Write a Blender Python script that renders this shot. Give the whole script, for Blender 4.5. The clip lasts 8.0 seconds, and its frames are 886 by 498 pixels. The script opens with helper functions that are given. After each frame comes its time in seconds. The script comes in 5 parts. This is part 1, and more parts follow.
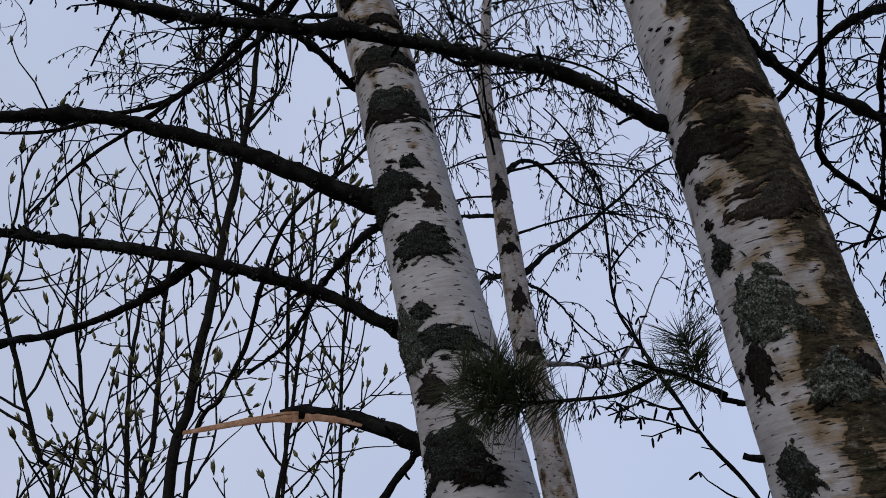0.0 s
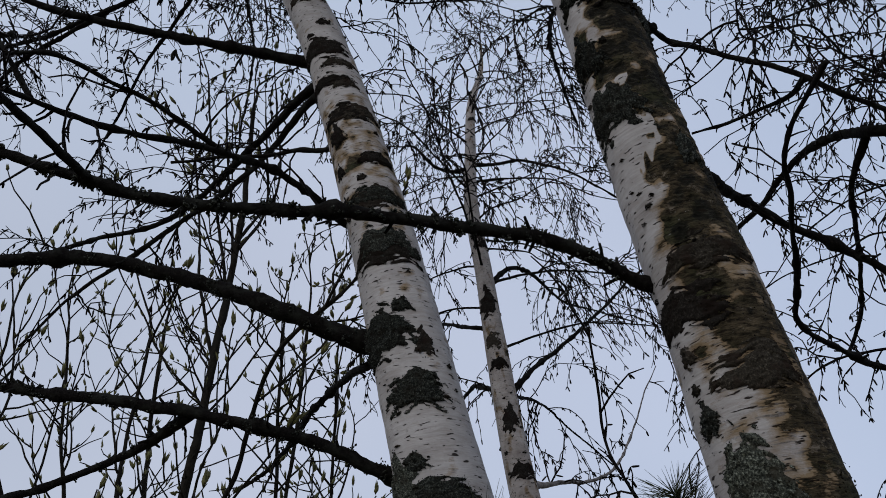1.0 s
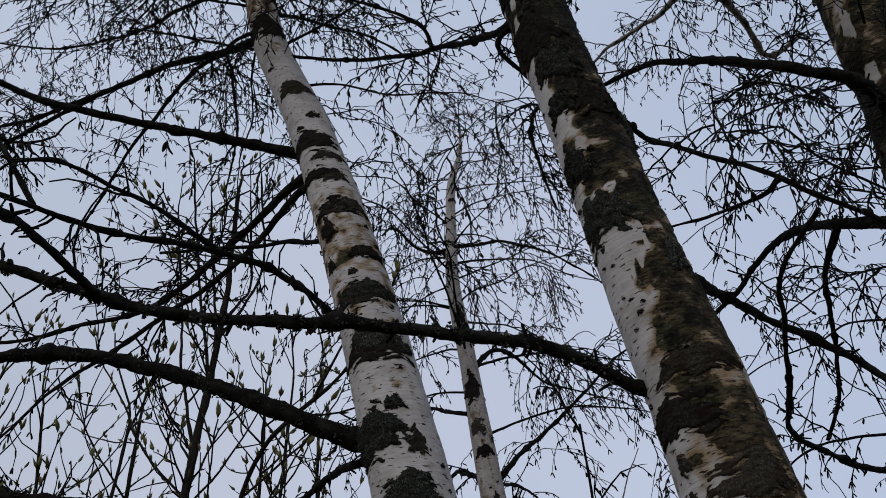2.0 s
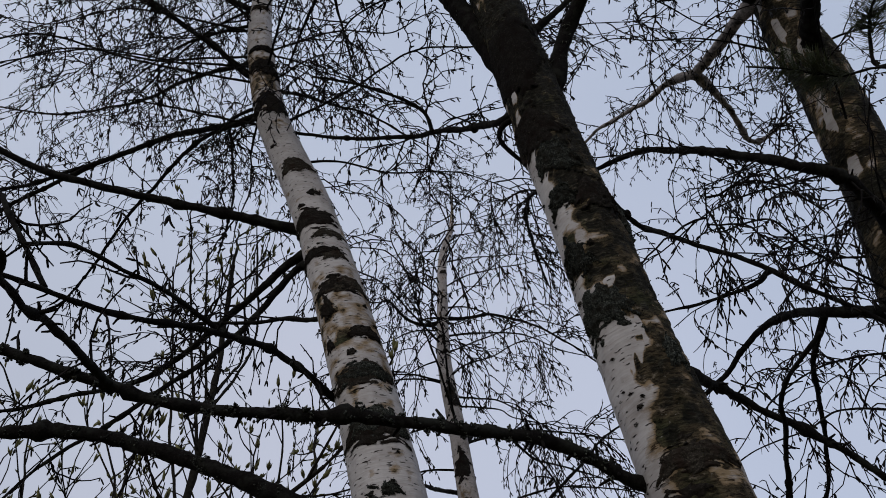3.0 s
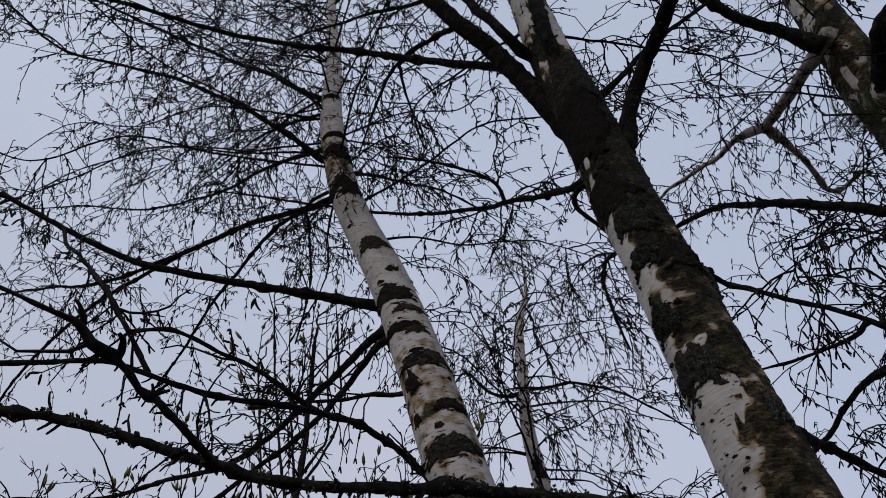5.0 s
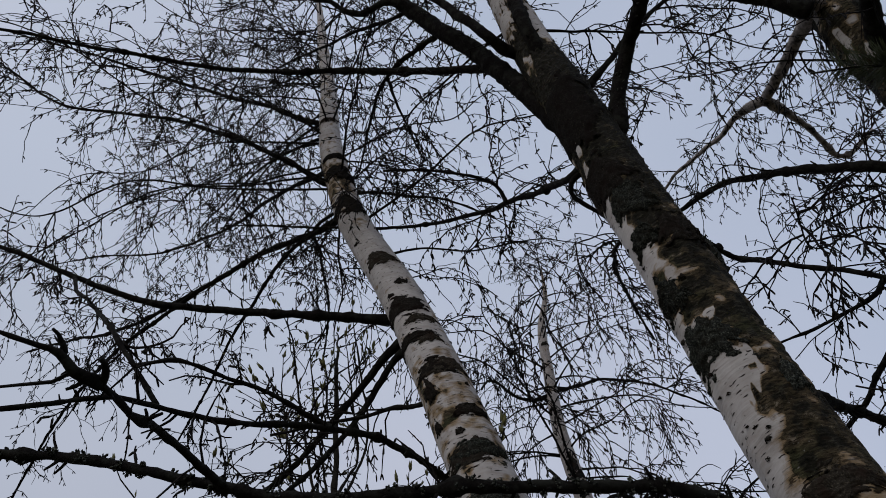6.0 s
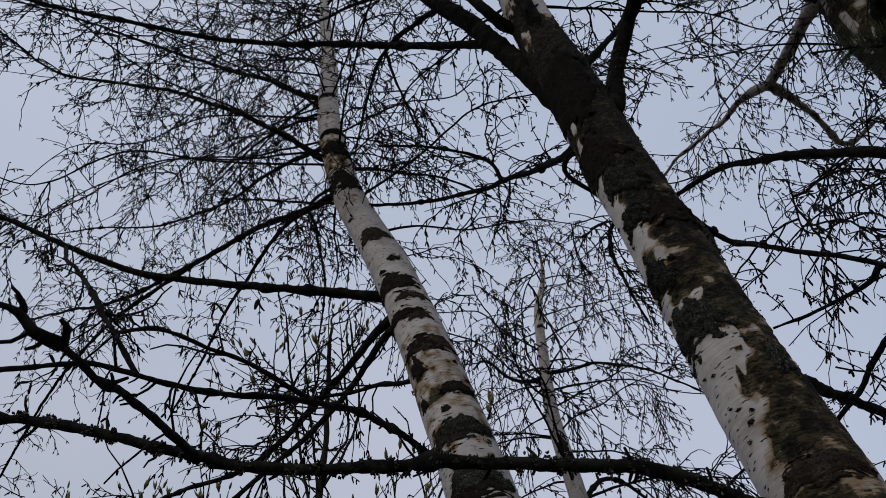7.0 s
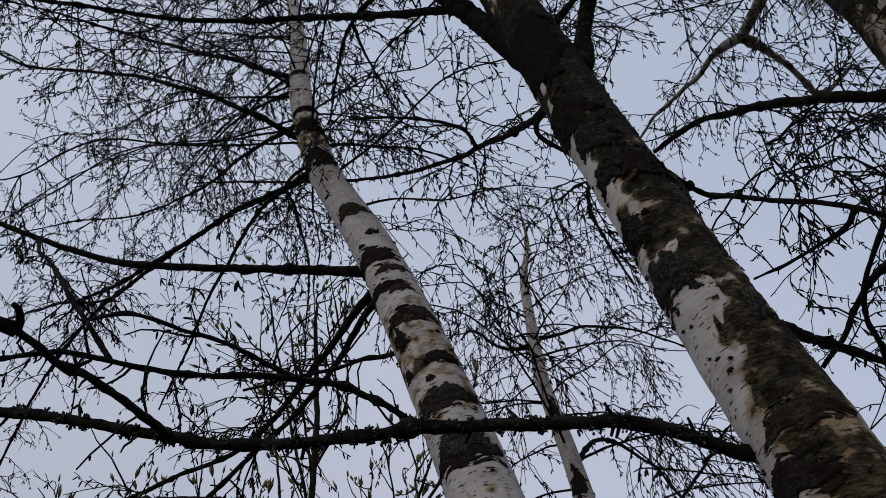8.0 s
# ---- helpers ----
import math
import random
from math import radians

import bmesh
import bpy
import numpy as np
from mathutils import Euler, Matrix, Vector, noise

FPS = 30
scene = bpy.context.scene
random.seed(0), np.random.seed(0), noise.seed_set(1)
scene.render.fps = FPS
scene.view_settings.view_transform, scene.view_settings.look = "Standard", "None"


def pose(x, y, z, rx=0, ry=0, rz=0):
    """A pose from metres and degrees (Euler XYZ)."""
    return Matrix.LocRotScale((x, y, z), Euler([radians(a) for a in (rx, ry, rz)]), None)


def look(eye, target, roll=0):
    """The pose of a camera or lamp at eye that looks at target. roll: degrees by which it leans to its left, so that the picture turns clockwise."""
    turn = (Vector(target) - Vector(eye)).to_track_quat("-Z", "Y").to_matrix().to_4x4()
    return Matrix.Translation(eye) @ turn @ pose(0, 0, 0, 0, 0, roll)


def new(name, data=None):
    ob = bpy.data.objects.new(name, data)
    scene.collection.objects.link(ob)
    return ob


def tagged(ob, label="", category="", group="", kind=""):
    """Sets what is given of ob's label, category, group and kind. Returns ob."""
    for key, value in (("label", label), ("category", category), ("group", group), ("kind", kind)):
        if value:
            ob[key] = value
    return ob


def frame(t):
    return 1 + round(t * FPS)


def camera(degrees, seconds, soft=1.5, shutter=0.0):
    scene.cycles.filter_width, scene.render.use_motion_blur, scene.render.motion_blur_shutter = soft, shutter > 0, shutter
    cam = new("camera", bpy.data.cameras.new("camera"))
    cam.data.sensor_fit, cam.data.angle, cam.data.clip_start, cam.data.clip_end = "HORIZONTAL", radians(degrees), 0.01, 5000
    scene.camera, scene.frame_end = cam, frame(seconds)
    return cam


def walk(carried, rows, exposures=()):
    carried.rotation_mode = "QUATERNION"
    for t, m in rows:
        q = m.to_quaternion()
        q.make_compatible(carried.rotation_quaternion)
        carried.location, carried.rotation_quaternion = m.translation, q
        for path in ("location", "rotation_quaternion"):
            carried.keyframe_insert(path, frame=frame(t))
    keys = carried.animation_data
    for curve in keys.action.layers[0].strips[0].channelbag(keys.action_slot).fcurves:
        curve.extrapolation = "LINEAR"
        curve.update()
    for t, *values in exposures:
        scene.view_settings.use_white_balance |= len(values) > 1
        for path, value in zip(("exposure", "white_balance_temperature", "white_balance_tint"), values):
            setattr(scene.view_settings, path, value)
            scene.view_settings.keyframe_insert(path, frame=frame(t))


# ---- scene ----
cam = camera(60.5, 8.0, soft=0.9)
PATH = [
    (0, (0.0503, 0.0302, 1.4923), (0.0843, 1.7836, 2.4537), -5.40),
    (0.2, (0.0582, -0.0119, 1.5372), (0.1009, 1.7069, 2.5589), -5.60),
    (0.4, (0.0524, -0.0622, 1.5848), (0.0995, 1.6270, 2.6545), -5.86),
    (0.5, (0.0504, -0.0845, 1.5870), (0.0965, 1.5864, 2.6851), -5.95),
    (0.7, (0.0547, -0.0960, 1.6086), (0.1077, 1.5588, 2.7304), -6.30),
    (1, (0.0518, -0.0899, 1.6193), (0.1404, 1.5658, 2.7378), -7.26),
    (1.5, (0.0381, -0.1060, 1.6499), (0.1813, 1.4995, 2.8339), -8.38),
    (1.7, (0.0222, -0.1304, 1.6604), (0.1844, 1.4528, 2.8717), -8.89),
    (2.8, (-0.0200, -0.2147, 1.6853), (0.1933, 1.2536, 3.0264), -9.57),
    (3, (-0.0361, -0.2319, 1.6941), (0.1952, 1.2116, 3.0590), -9.70),
    (3.2, (-0.0585, -0.2625, 1.6857), (0.1694, 1.1401, 3.0931), -9.67),
    (3.5, (-0.1152, -0.2971, 1.6922), (0.0287, 1.0685, 3.1463), -7.35),
    (3.7, (-0.1207, -0.2950, 1.6909), (-0.0392, 1.0616, 3.1582), -5.51),
    (4, (-0.1053, -0.2834, 1.6849), (-0.0168, 1.0647, 3.1595), -5.73),
    (4.2, (-0.0975, -0.2661, 1.6831), (-0.0052, 1.0730, 3.1658), -6.38),
    (4.5, (-0.0759, -0.2459, 1.6789), (0.0079, 1.0840, 3.1704), -7.77),
    (4.7, (-0.0731, -0.2385, 1.6801), (0.0012, 1.0841, 3.1785), -8.06),
    (5.8, (-0.0315, -0.2398, 1.6669), (0.0025, 1.0185, 3.2210), -11.77),
    (6, (-0.0146, -0.1951, 1.6609), (0.0011, 1.0679, 3.2117), -13.04),
    (6.2, (-0.0125, -0.1806, 1.6624), (-0.0068, 1.0938, 3.2038), -12.94),
    (6.5, (-0.0044, -0.1767, 1.6590), (-0.0060, 1.0998, 3.1986), -12.14),
    (6.8, (0.0128, -0.1633, 1.6596), (0.0055, 1.1246, 3.1896), -11.38),
    (7, (0.0219, -0.1574, 1.6637), (0.0171, 1.1378, 3.1876), -10.93),
    (7.2, (0.0199, -0.1547, 1.6646), (0.0095, 1.1615, 3.1706), -10.11),
    (7.5, (0.0188, -0.1503, 1.6760), (0.0185, 1.1932, 3.1576), -9.11),
    (7.8, (0.0420, -0.1416, 1.6624), (0.0504, 1.2005, 3.1452), -10.61),
    (8, (0.0507, -0.1232, 1.6608), (0.0617, 1.2234, 3.1395), -14.74),
]
EXPOSURES = [
    (0.0, 0.0, 6250, 10.0),
    (0.6, -0.02, 6400, 7.5),
    (1.6, -0.05, 6550, 6.5),
    (3.2, -0.06, 6750, 8.5),
    (5.0, -0.09, 6750, 8.5),
    (6.0, -0.14, 6750, 8.0),
    (8.0, -0.14, 6750, 7.5),
]
walk(cam, [(t, look(eye, target, roll)) for t, eye, target, roll in PATH], EXPOSURES)

# ---- world and light: an overcast evening sky, a veiled sun behind the eye ----
SUN_HEIGHT, SUN_BEARING = 32.0, 205.0
world = bpy.data.worlds.new("overcast_sky")
scene.world = world
world.use_nodes = True
wn, wl = world.node_tree.nodes, world.node_tree.links
wn.clear()
w_out = wn.new("ShaderNodeOutputWorld")
w_bg = wn.new("ShaderNodeBackground")
w_sky = wn.new("ShaderNodeTexSky")
w_sky.sky_type = "NISHITA"
w_sky.sun_disc = False
w_sky.sun_elevation = radians(SUN_HEIGHT)
w_sky.sun_rotation = radians(SUN_BEARING)
w_dim = wn.new("ShaderNodeMix")
w_dim.data_type, w_dim.blend_type = "RGBA", "MULTIPLY"
w_dim.inputs["Factor"].default_value = 1.0
w_dim.inputs["B"].default_value = (0.12, 0.12, 0.12, 1)
w_co = wn.new("ShaderNodeTexCoord")
w_cloud = wn.new("ShaderNodeTexNoise")
w_cloud.inputs["Scale"].default_value = 1.4
w_cloud.inputs["Detail"].default_value = 3.0
w_cloud.inputs["Roughness"].default_value = 0.45
w_ramp = wn.new("ShaderNodeValToRGB")
w_ramp.color_ramp.elements[0].position, w_ramp.color_ramp.elements[1].position = 0.3, 0.72
w_ramp.color_ramp.elements[0].color = (0.455, 0.525, 0.69, 1)
w_ramp.color_ramp.elements[1].color = (0.56, 0.605, 0.765, 1)
w_mix = wn.new("ShaderNodeMix")
w_mix.data_type = "RGBA"
w_mix.inputs["Factor"].default_value = 0.95
wl.new(w_sky.outputs["Color"], w_dim.inputs["A"])
wl.new(w_co.outputs["Generated"], w_cloud.inputs["Vector"])
wl.new(w_cloud.outputs["Fac"], w_ramp.inputs["Fac"])
wl.new(w_dim.outputs["Result"], w_mix.inputs["A"])
wl.new(w_ramp.outputs["Color"], w_mix.inputs["B"])
w_xyz = wn.new("ShaderNodeSeparateXYZ")
wl.new(w_co.outputs["Generated"], w_xyz.inputs["Vector"])
w_high = wn.new("ShaderNodeMapRange")
w_high.inputs["From Min"].default_value, w_high.inputs["From Max"].default_value = 0.55, 0.82
wl.new(w_xyz.outputs["Z"], w_high.inputs["Value"])
w_west = wn.new("ShaderNodeMapRange")
w_west.inputs["From Min"].default_value, w_west.inputs["From Max"].default_value = 0.45, -0.45
wl.new(w_xyz.outputs["X"], w_west.inputs["Value"])
w_lift = wn.new("ShaderNodeMath")
w_lift.operation = "MULTIPLY"
wl.new(w_high.outputs["Result"], w_lift.inputs[0])
wl.new(w_west.outputs["Result"], w_lift.inputs[1])
w_thin = wn.new("ShaderNodeMix")
w_thin.data_type = "RGBA"
w_thin.inputs["A"].default_value, w_thin.inputs["B"].default_value = (0.99, 0.99, 0.99, 1), (1.14, 1.14, 1.14, 1)
wl.new(w_lift.outputs["Value"], w_thin.inputs["Factor"])
w_hue = wn.new("ShaderNodeMix")
w_hue.data_type = "RGBA"
w_hue.inputs["A"].default_value, w_hue.inputs["B"].default_value = (0.975, 1.0, 1.03, 1), (1.03, 1.0, 0.97, 1)
wl.new(w_west.outputs["Result"], w_hue.inputs["Factor"])
w_parts = wn.new("ShaderNodeMix")
w_parts.data_type, w_parts.blend_type = "RGBA", "MULTIPLY"
w_parts.inputs["Factor"].default_value = 1.0
wl.new(w_thin.outputs["Result"], w_parts.inputs["A"])
wl.new(w_hue.outputs["Result"], w_parts.inputs["B"])
w_whole = wn.new("ShaderNodeMix")
w_whole.data_type, w_whole.blend_type = "RGBA", "MULTIPLY"
w_whole.inputs["Factor"].default_value = 1.0
wl.new(w_mix.outputs["Result"], w_whole.inputs["A"])
wl.new(w_parts.outputs["Result"], w_whole.inputs["B"])
wl.new(w_whole.outputs["Result"], w_bg.inputs["Color"])
w_bg.inputs["Strength"].default_value = 1.0
wl.new(w_bg.outputs["Background"], w_out.inputs["Surface"])

sun = new("sun", bpy.data.lights.new("sun", "SUN"))
sun.data.energy = 0.7
sun.data.angle = radians(40)
sun.data.color = (1.0, 0.95, 0.9)
sb = radians(SUN_BEARING)
sun.matrix_world = look((0, 0, 0), (-math.sin(sb), -math.cos(sb), -math.tan(radians(SUN_HEIGHT))))


# ---- materials ----
def ramp(nodes, stops):
    node = nodes.new("ShaderNodeValToRGB")
    while len(node.color_ramp.elements) < len(stops):
        node.color_ramp.elements.new(0.5)
    for e, (p, c) in zip(node.color_ramp.elements, stops):
        e.position, e.color = p, (*c, 1)
    return node


def noise_node(nodes, links, vector, scale, detail=4.0, rough=0.6):
    node = nodes.new("ShaderNodeTexNoise")
    node.inputs["Scale"].default_value = scale
    node.inputs["Detail"].default_value = detail
    node.inputs["Roughness"].default_value = rough
    links.new(vector, node.inputs["Vector"])
    return node


def mix_node(nodes, links, fac, a, b, blend="MIX"):
    node = nodes.new("ShaderNodeMix")
    node.data_type, node.blend_type = "RGBA", blend
    for socket, value in (("Factor", fac), ("A", a), ("B", b)):
        if isinstance(value, (int, float)):
            node.inputs[socket].default_value = value
        elif isinstance(value, tuple):
            node.inputs[socket].default_value = (*value, 1)
        else:
            links.new(value, node.inputs[socket])
    return node.outputs["Result"]


def shell(name, rough):
    m = bpy.data.materials.new(name)
    m.use_nodes = True
    nodes, links = m.node_tree.nodes, m.node_tree.links
    bsdf = nodes["Principled BSDF"]
    bsdf.inputs["Roughness"].default_value = rough
    bsdf.inputs["Specular IOR Level"].default_value = 0.05
    co = nodes.new("ShaderNodeTexCoord")
    return m, nodes, links, bsdf, co


def bumped(nodes, links, bsdf, height, strength, distance):
    b = nodes.new("ShaderNodeBump")
    b.inputs["Strength"].default_value = strength
    b.inputs["Distance"].default_value = distance
    links.new(height, b.inputs["Height"])
    links.new(b.outputs["Normal"], bsdf.inputs["Normal"])


def rough_material(name, stops, fine=90.0, coarse=14.0, tint=None, rough=0.9, bump=0.6, depth=0.004, flaky=0.0):
    """Mottled at two scales: coarse patches of tint over fine grain."""
    m, nodes, links, bsdf, co = shell(name, rough)
    grain = noise_node(nodes, links, co.outputs["Object"], fine, 6.0, 0.7)
    base = ramp(nodes, stops)
    links.new(grain.outputs["Fac"], base.inputs["Fac"])
    colour = base.outputs["Color"]
    if tint:
        spread = noise_node(nodes, links, co.outputs["Object"], coarse, 3.0, 0.6)
        mask = ramp(nodes, [(0.48, (0, 0, 0)), (0.66, (1, 1, 1))])
        links.new(spread.outputs["Fac"], mask.inputs["Fac"])
        colour = mix_node(nodes, links, mask.outputs["Color"], colour, tint)
    if flaky:
        island = nodes.new("ShaderNodeNewGeometry")
        vary = ramp(nodes, [(0.0, (0.45, 0.45, 0.45)), (0.7, (1.0, 1.0, 1.0)), (1.0, (flaky, flaky, flaky * 0.93))])
        links.new(island.outputs["Random Per Island"], vary.inputs["Fac"])
        colour = mix_node(nodes, links, 1.0, colour, vary.outputs["Color"], "MULTIPLY")
    links.new(colour, bsdf.inputs["Base Color"])
    bumped(nodes, links, bsdf, grain.outputs["Fac"], bump, depth)
    return m


def birch_bark(name, pale, shade, moss_a, moss_b, stain=(0.56, 0.43, 0.265)):
    """Papery pale bark in metres of UV: lenticel dashes, fine bands, mottling; brown algae where the mesh says so."""
    m, nodes, links, bsdf, co = shell(name, 0.62)
    uv = co.outputs["UV"]

    def stretched(sx, sy):
        mp = nodes.new("ShaderNodeMapping")
        mp.inputs["Scale"].default_value = (sx, sy, 1)
        links.new(uv, mp.inputs["Vector"])
        return mp.outputs["Vector"]

    mottle = noise_node(nodes, links, stretched(9, 14), 1.0, 5.0, 0.65)
    tone = ramp(nodes, [(0.34, shade), (0.62, pale)])
    links.new(mottle.outputs["Fac"], tone.inputs["Fac"])
    bands = noise_node(nodes, links, stretched(16, 130), 1.0, 4.0, 0.6)
    band_tone = ramp(nodes, [(0.36, (0.78, 0.74, 0.70)), (0.56, (1, 1, 1))])
    links.new(bands.outputs["Fac"], band_tone.inputs["Fac"])
    colour = mix_node(nodes, links, 0.5, tone.outputs["Color"], band_tone.outputs["Color"], "MULTIPLY")
    dash = noise_node(nodes, links, stretched(36, 140), 1.0, 2.0, 0.5)
    dash_mask = ramp(nodes, [(0.635, (0, 0, 0)), (0.675, (1, 1, 1))])
    links.new(dash.outputs["Fac"], dash_mask.inputs["Fac"])
    spots = noise_node(nodes, links, stretched(20, 26), 1.0, 4.0, 0.6)
    spot_mask = ramp(nodes, [(0.69, (0, 0, 0)), (0.72, (1, 1, 1))])
    links.new(spots.outputs["Fac"], spot_mask.inputs["Fac"])
    marks = mix_node(nodes, links, 1.0, dash_mask.outputs["Color"], spot_mask.outputs["Color"], "LIGHTEN")
    colour = mix_node(nodes, links, marks, colour, (0.045, 0.038, 0.034))
    # algae and old brown bark
    algae = nodes.new("ShaderNodeAttribute")
    algae.attribute_name = "algae"
    edge = noise_node(nodes, links, stretched(26, 58), 1.0, 9.0, 0.76)
    total = nodes.new("ShaderNodeMath")
    total.operation = "MULTIPLY_ADD"
    links.new(edge.outputs["Fac"], total.inputs[0])
    total.inputs[1].default_value = 1.05
    links.new(algae.outputs["Fac"], total.inputs[2])
    stain_mask = ramp(nodes, [(0.58, (0, 0, 0)), (0.70, (0.5, 0.5, 0.5)), (0.88, (1, 1, 1))])
    links.new(total.outputs["Value"], stain_mask.inputs["Fac"])
    stained = mix_node(nodes, links, 1.0, colour, stain, "MULTIPLY")
    ticks = noise_node(nodes, links, stretched(26, 190), 1.0, 3.0, 0.6)
    tick_mask = ramp(nodes, [(0.545, (0, 0, 0)), (0.60, (0.9, 0.9, 0.9))])
    links.new(ticks.outputs["Fac"], tick_mask.inputs["Fac"])
    stained = mix_node(nodes, links, tick_mask.outputs["Color"], stained, (0.035, 0.024, 0.014))
    colour = mix_node(nodes, links, stain_mask.outputs["Color"], colour, stained)
    algae_mask = ramp(nodes, [(0.94, (0, 0, 0)), (1.02, (1, 1, 1))])
    links.new(total.outputs["Value"], algae_mask.inputs["Fac"])
    crust = noise_node(nodes, links, stretched(46, 150), 1.0, 6.0, 0.74)
    crust_tone = ramp(nodes, [(0.38, moss_a), (0.62, moss_b)])
    links.new(crust.outputs["Fac"], crust_tone.inputs["Fac"])
    crust_patch = noise_node(nodes, links, stretched(16, 22), 1.0, 8.0, 0.72)
    patch_tone = ramp(nodes, [(0.36, (0.34, 0.36, 0.32)), (0.64, (1, 1, 1))])
    links.new(crust_patch.outputs["Fac"], patch_tone.inputs["Fac"])
    crust_colour = mix_node(nodes, links, 1.0, crust_tone.outputs["Color"], patch_tone.outputs["Color"], "MULTIPLY")
    olive = noise_node(nodes, links, stretched(7, 9), 1.0, 5.0, 0.6)
    olive_mask = ramp(nodes, [(0.50, (0, 0, 0)), (0.64, (0.75, 0.75, 0.75))])
    links.new(olive.outputs["Fac"], olive_mask.inputs["Fac"])
    green = ramp(nodes, [(0.38, (0.006, 0.0075, 0.004)), (0.64, (0.060, 0.066, 0.032))])
    links.new(crust.outputs["Fac"], green.inputs["Fac"])
    crust_colour = mix_node(nodes, links, olive_mask.outputs["Color"], crust_colour, green.outputs["Color"])
    bare = noise_node(nodes, links, stretched(20, 30), 1.0, 9.0, 0.74)
    bare_mask = ramp(nodes, [(0.565, (0, 0, 0)), (0.60, (0.85, 0.85, 0.85))])
    links.new(bare.outputs["Fac"], bare_mask.inputs["Fac"])
    tan = ramp(nodes, [(0.38, (0.05, 0.036, 0.022)), (0.60, (0.25, 0.205, 0.155))])
    links.new(crust.outputs["Fac"], tan.inputs["Fac"])
    crust_colour = mix_node(nodes, links, bare_mask.outputs["Color"], crust_colour, tan.outputs["Color"])
    chips = noise_node(nodes, links, stretched(58, 88), 1.0, 5.0, 0.7)
    chip_mask = ramp(nodes, [(0.645, (0, 0, 0)), (0.675, (0.9, 0.9, 0.9))])
    links.new(chips.outputs["Fac"], chip_mask.inputs["Fac"])
    crust_colour = mix_node(nodes, links, chip_mask.outputs["Color"], crust_colour, (0.27, 0.25, 0.22))
    black = ramp(nodes, [(0.36, (0.004, 0.0040, 0.0032)), (0.54, (0.015, 0.0140, 0.0105)), (0.68, (0.075, 0.072, 0.052))])
    links.new(crust.outputs["Fac"], black.inputs["Fac"])
    shifted = nodes.new("ShaderNodeMath")
    shifted.operation = "MULTIPLY_ADD"
    links.new(crust_patch.outputs["Fac"], shifted.inputs[0])
    shifted.inputs[1].default_value = 1.1
    links.new(total.outputs["Value"], shifted.inputs[2])
    halved = nodes.new("ShaderNodeMath")
    halved.operation = "MULTIPLY"
    links.new(shifted.outputs["Value"], halved.inputs[0])
    halved.inputs[1].default_value = 0.4
    black_mask = ramp(nodes, [(0.75, (0, 0, 0)), (0.82, (0.9, 0.9, 0.9))])
    links.new(halved.outputs["Value"], black_mask.inputs["Fac"])
    crust_colour = mix_node(nodes, links, black_mask.outputs["Color"], crust_colour, black.outputs["Color"])
    crust_colour = mix_node(nodes, links, dash_mask.outputs["Color"], crust_colour, (0.018, 0.013, 0.009))
    colour = mix_node(nodes, links, algae_mask.outputs["Color"], colour, crust_colour)
    links.new(colour, bsdf.inputs["Base Color"])
    # relief: bands, dark marks and crust
    h1 = mix_node(nodes, links, 0.75, bands.outputs["Fac"], marks)
    h2 = mix_node(nodes, links, algae_mask.outputs["Color"], h1, crust.outputs["Fac"])
    bumped(nodes, links, bsdf, h2, 0.9, 0.008)
    return m


bark_white = birch_bark("white_birch_bark", (0.48, 0.45, 0.43), (0.34, 0.31, 0.29), (0.014, 0.0112, 0.0075), (0.150, 0.113, 0.068))
bark_mid = birch_bark("slender_birch_bark", (0.43, 0.385, 0.35), (0.26, 0.225, 0.20), (0.045, 0.042, 0.028), (0.14, 0.12, 0.08))
bark_crust = rough_material("black_bark_crust", [(0.3, (0.007, 0.006, 0.005)), (0.55, (0.026, 0.022, 0.018)), (0.75, (0.10, 0.087, 0.070))], fine=240, tint=(0.017, 0.0115, 0.009), coarse=30, depth=0.006, flaky=2.0)
lichen_mat = rough_material("grey_lichen", [(0.36, (0.007, 0.0075, 0.007)), (0.52, (0.040, 0.043, 0.037)), (0.68, (0.19, 0.198, 0.165))], fine=260, tint=(0.026, 0.024, 0.019), coarse=38, depth=0.006, flaky=2.2)
moss_mat = rough_material("moss_crust", [(0.3, (0.006, 0.0052, 0.0034)), (0.55, (0.022, 0.018, 0.010)), (0.75, (0.11, 0.080, 0.040))], fine=200, tint=(0.034, 0.032, 0.014), coarse=12, depth=0.004, flaky=2.0)
limb_mat = rough_material("dark_branch_bark", [(0.3, (0.004, 0.0035, 0.003)), (0.6, (0.012, 0.010, 0.009)), (0.8, (0.04, 0.034, 0.028))], fine=170, tint=(0.022, 0.022, 0.018), coarse=26, depth=0.008)
grey_limb_mat = rough_material("grey_branch_bark", [(0.3, (0.13, 0.113, 0.105)), (0.6, (0.34, 0.30, 0.28)), (0.8, (0.46, 0.42, 0.40))], fine=90, tint=(0.035, 0.032, 0.028), coarse=22)
twig_mat = rough_material("brown_twig_bark", [(0.3, (0.004, 0.003, 0.0028)), (0.7, (0.013, 0.0095, 0.008))], fine=60, rough=0.7, bump=0.2)
bud_mat = rough_material("brown_bud_scales", [(0.3, (0.005, 0.004, 0.003)), (0.7, (0.018, 0.015, 0.010))], fine=60, rough=0.6, bump=0.1)
shrub_mat = rough_material("brown_shrub_bark", [(0.3, (0.010, 0.0088, 0.0075)), (0.65, (0.032, 0.028, 0.023)), (0.8, (0.06, 0.052, 0.043))], fine=80, tint=(0.022, 0.020, 0.016), coarse=12)
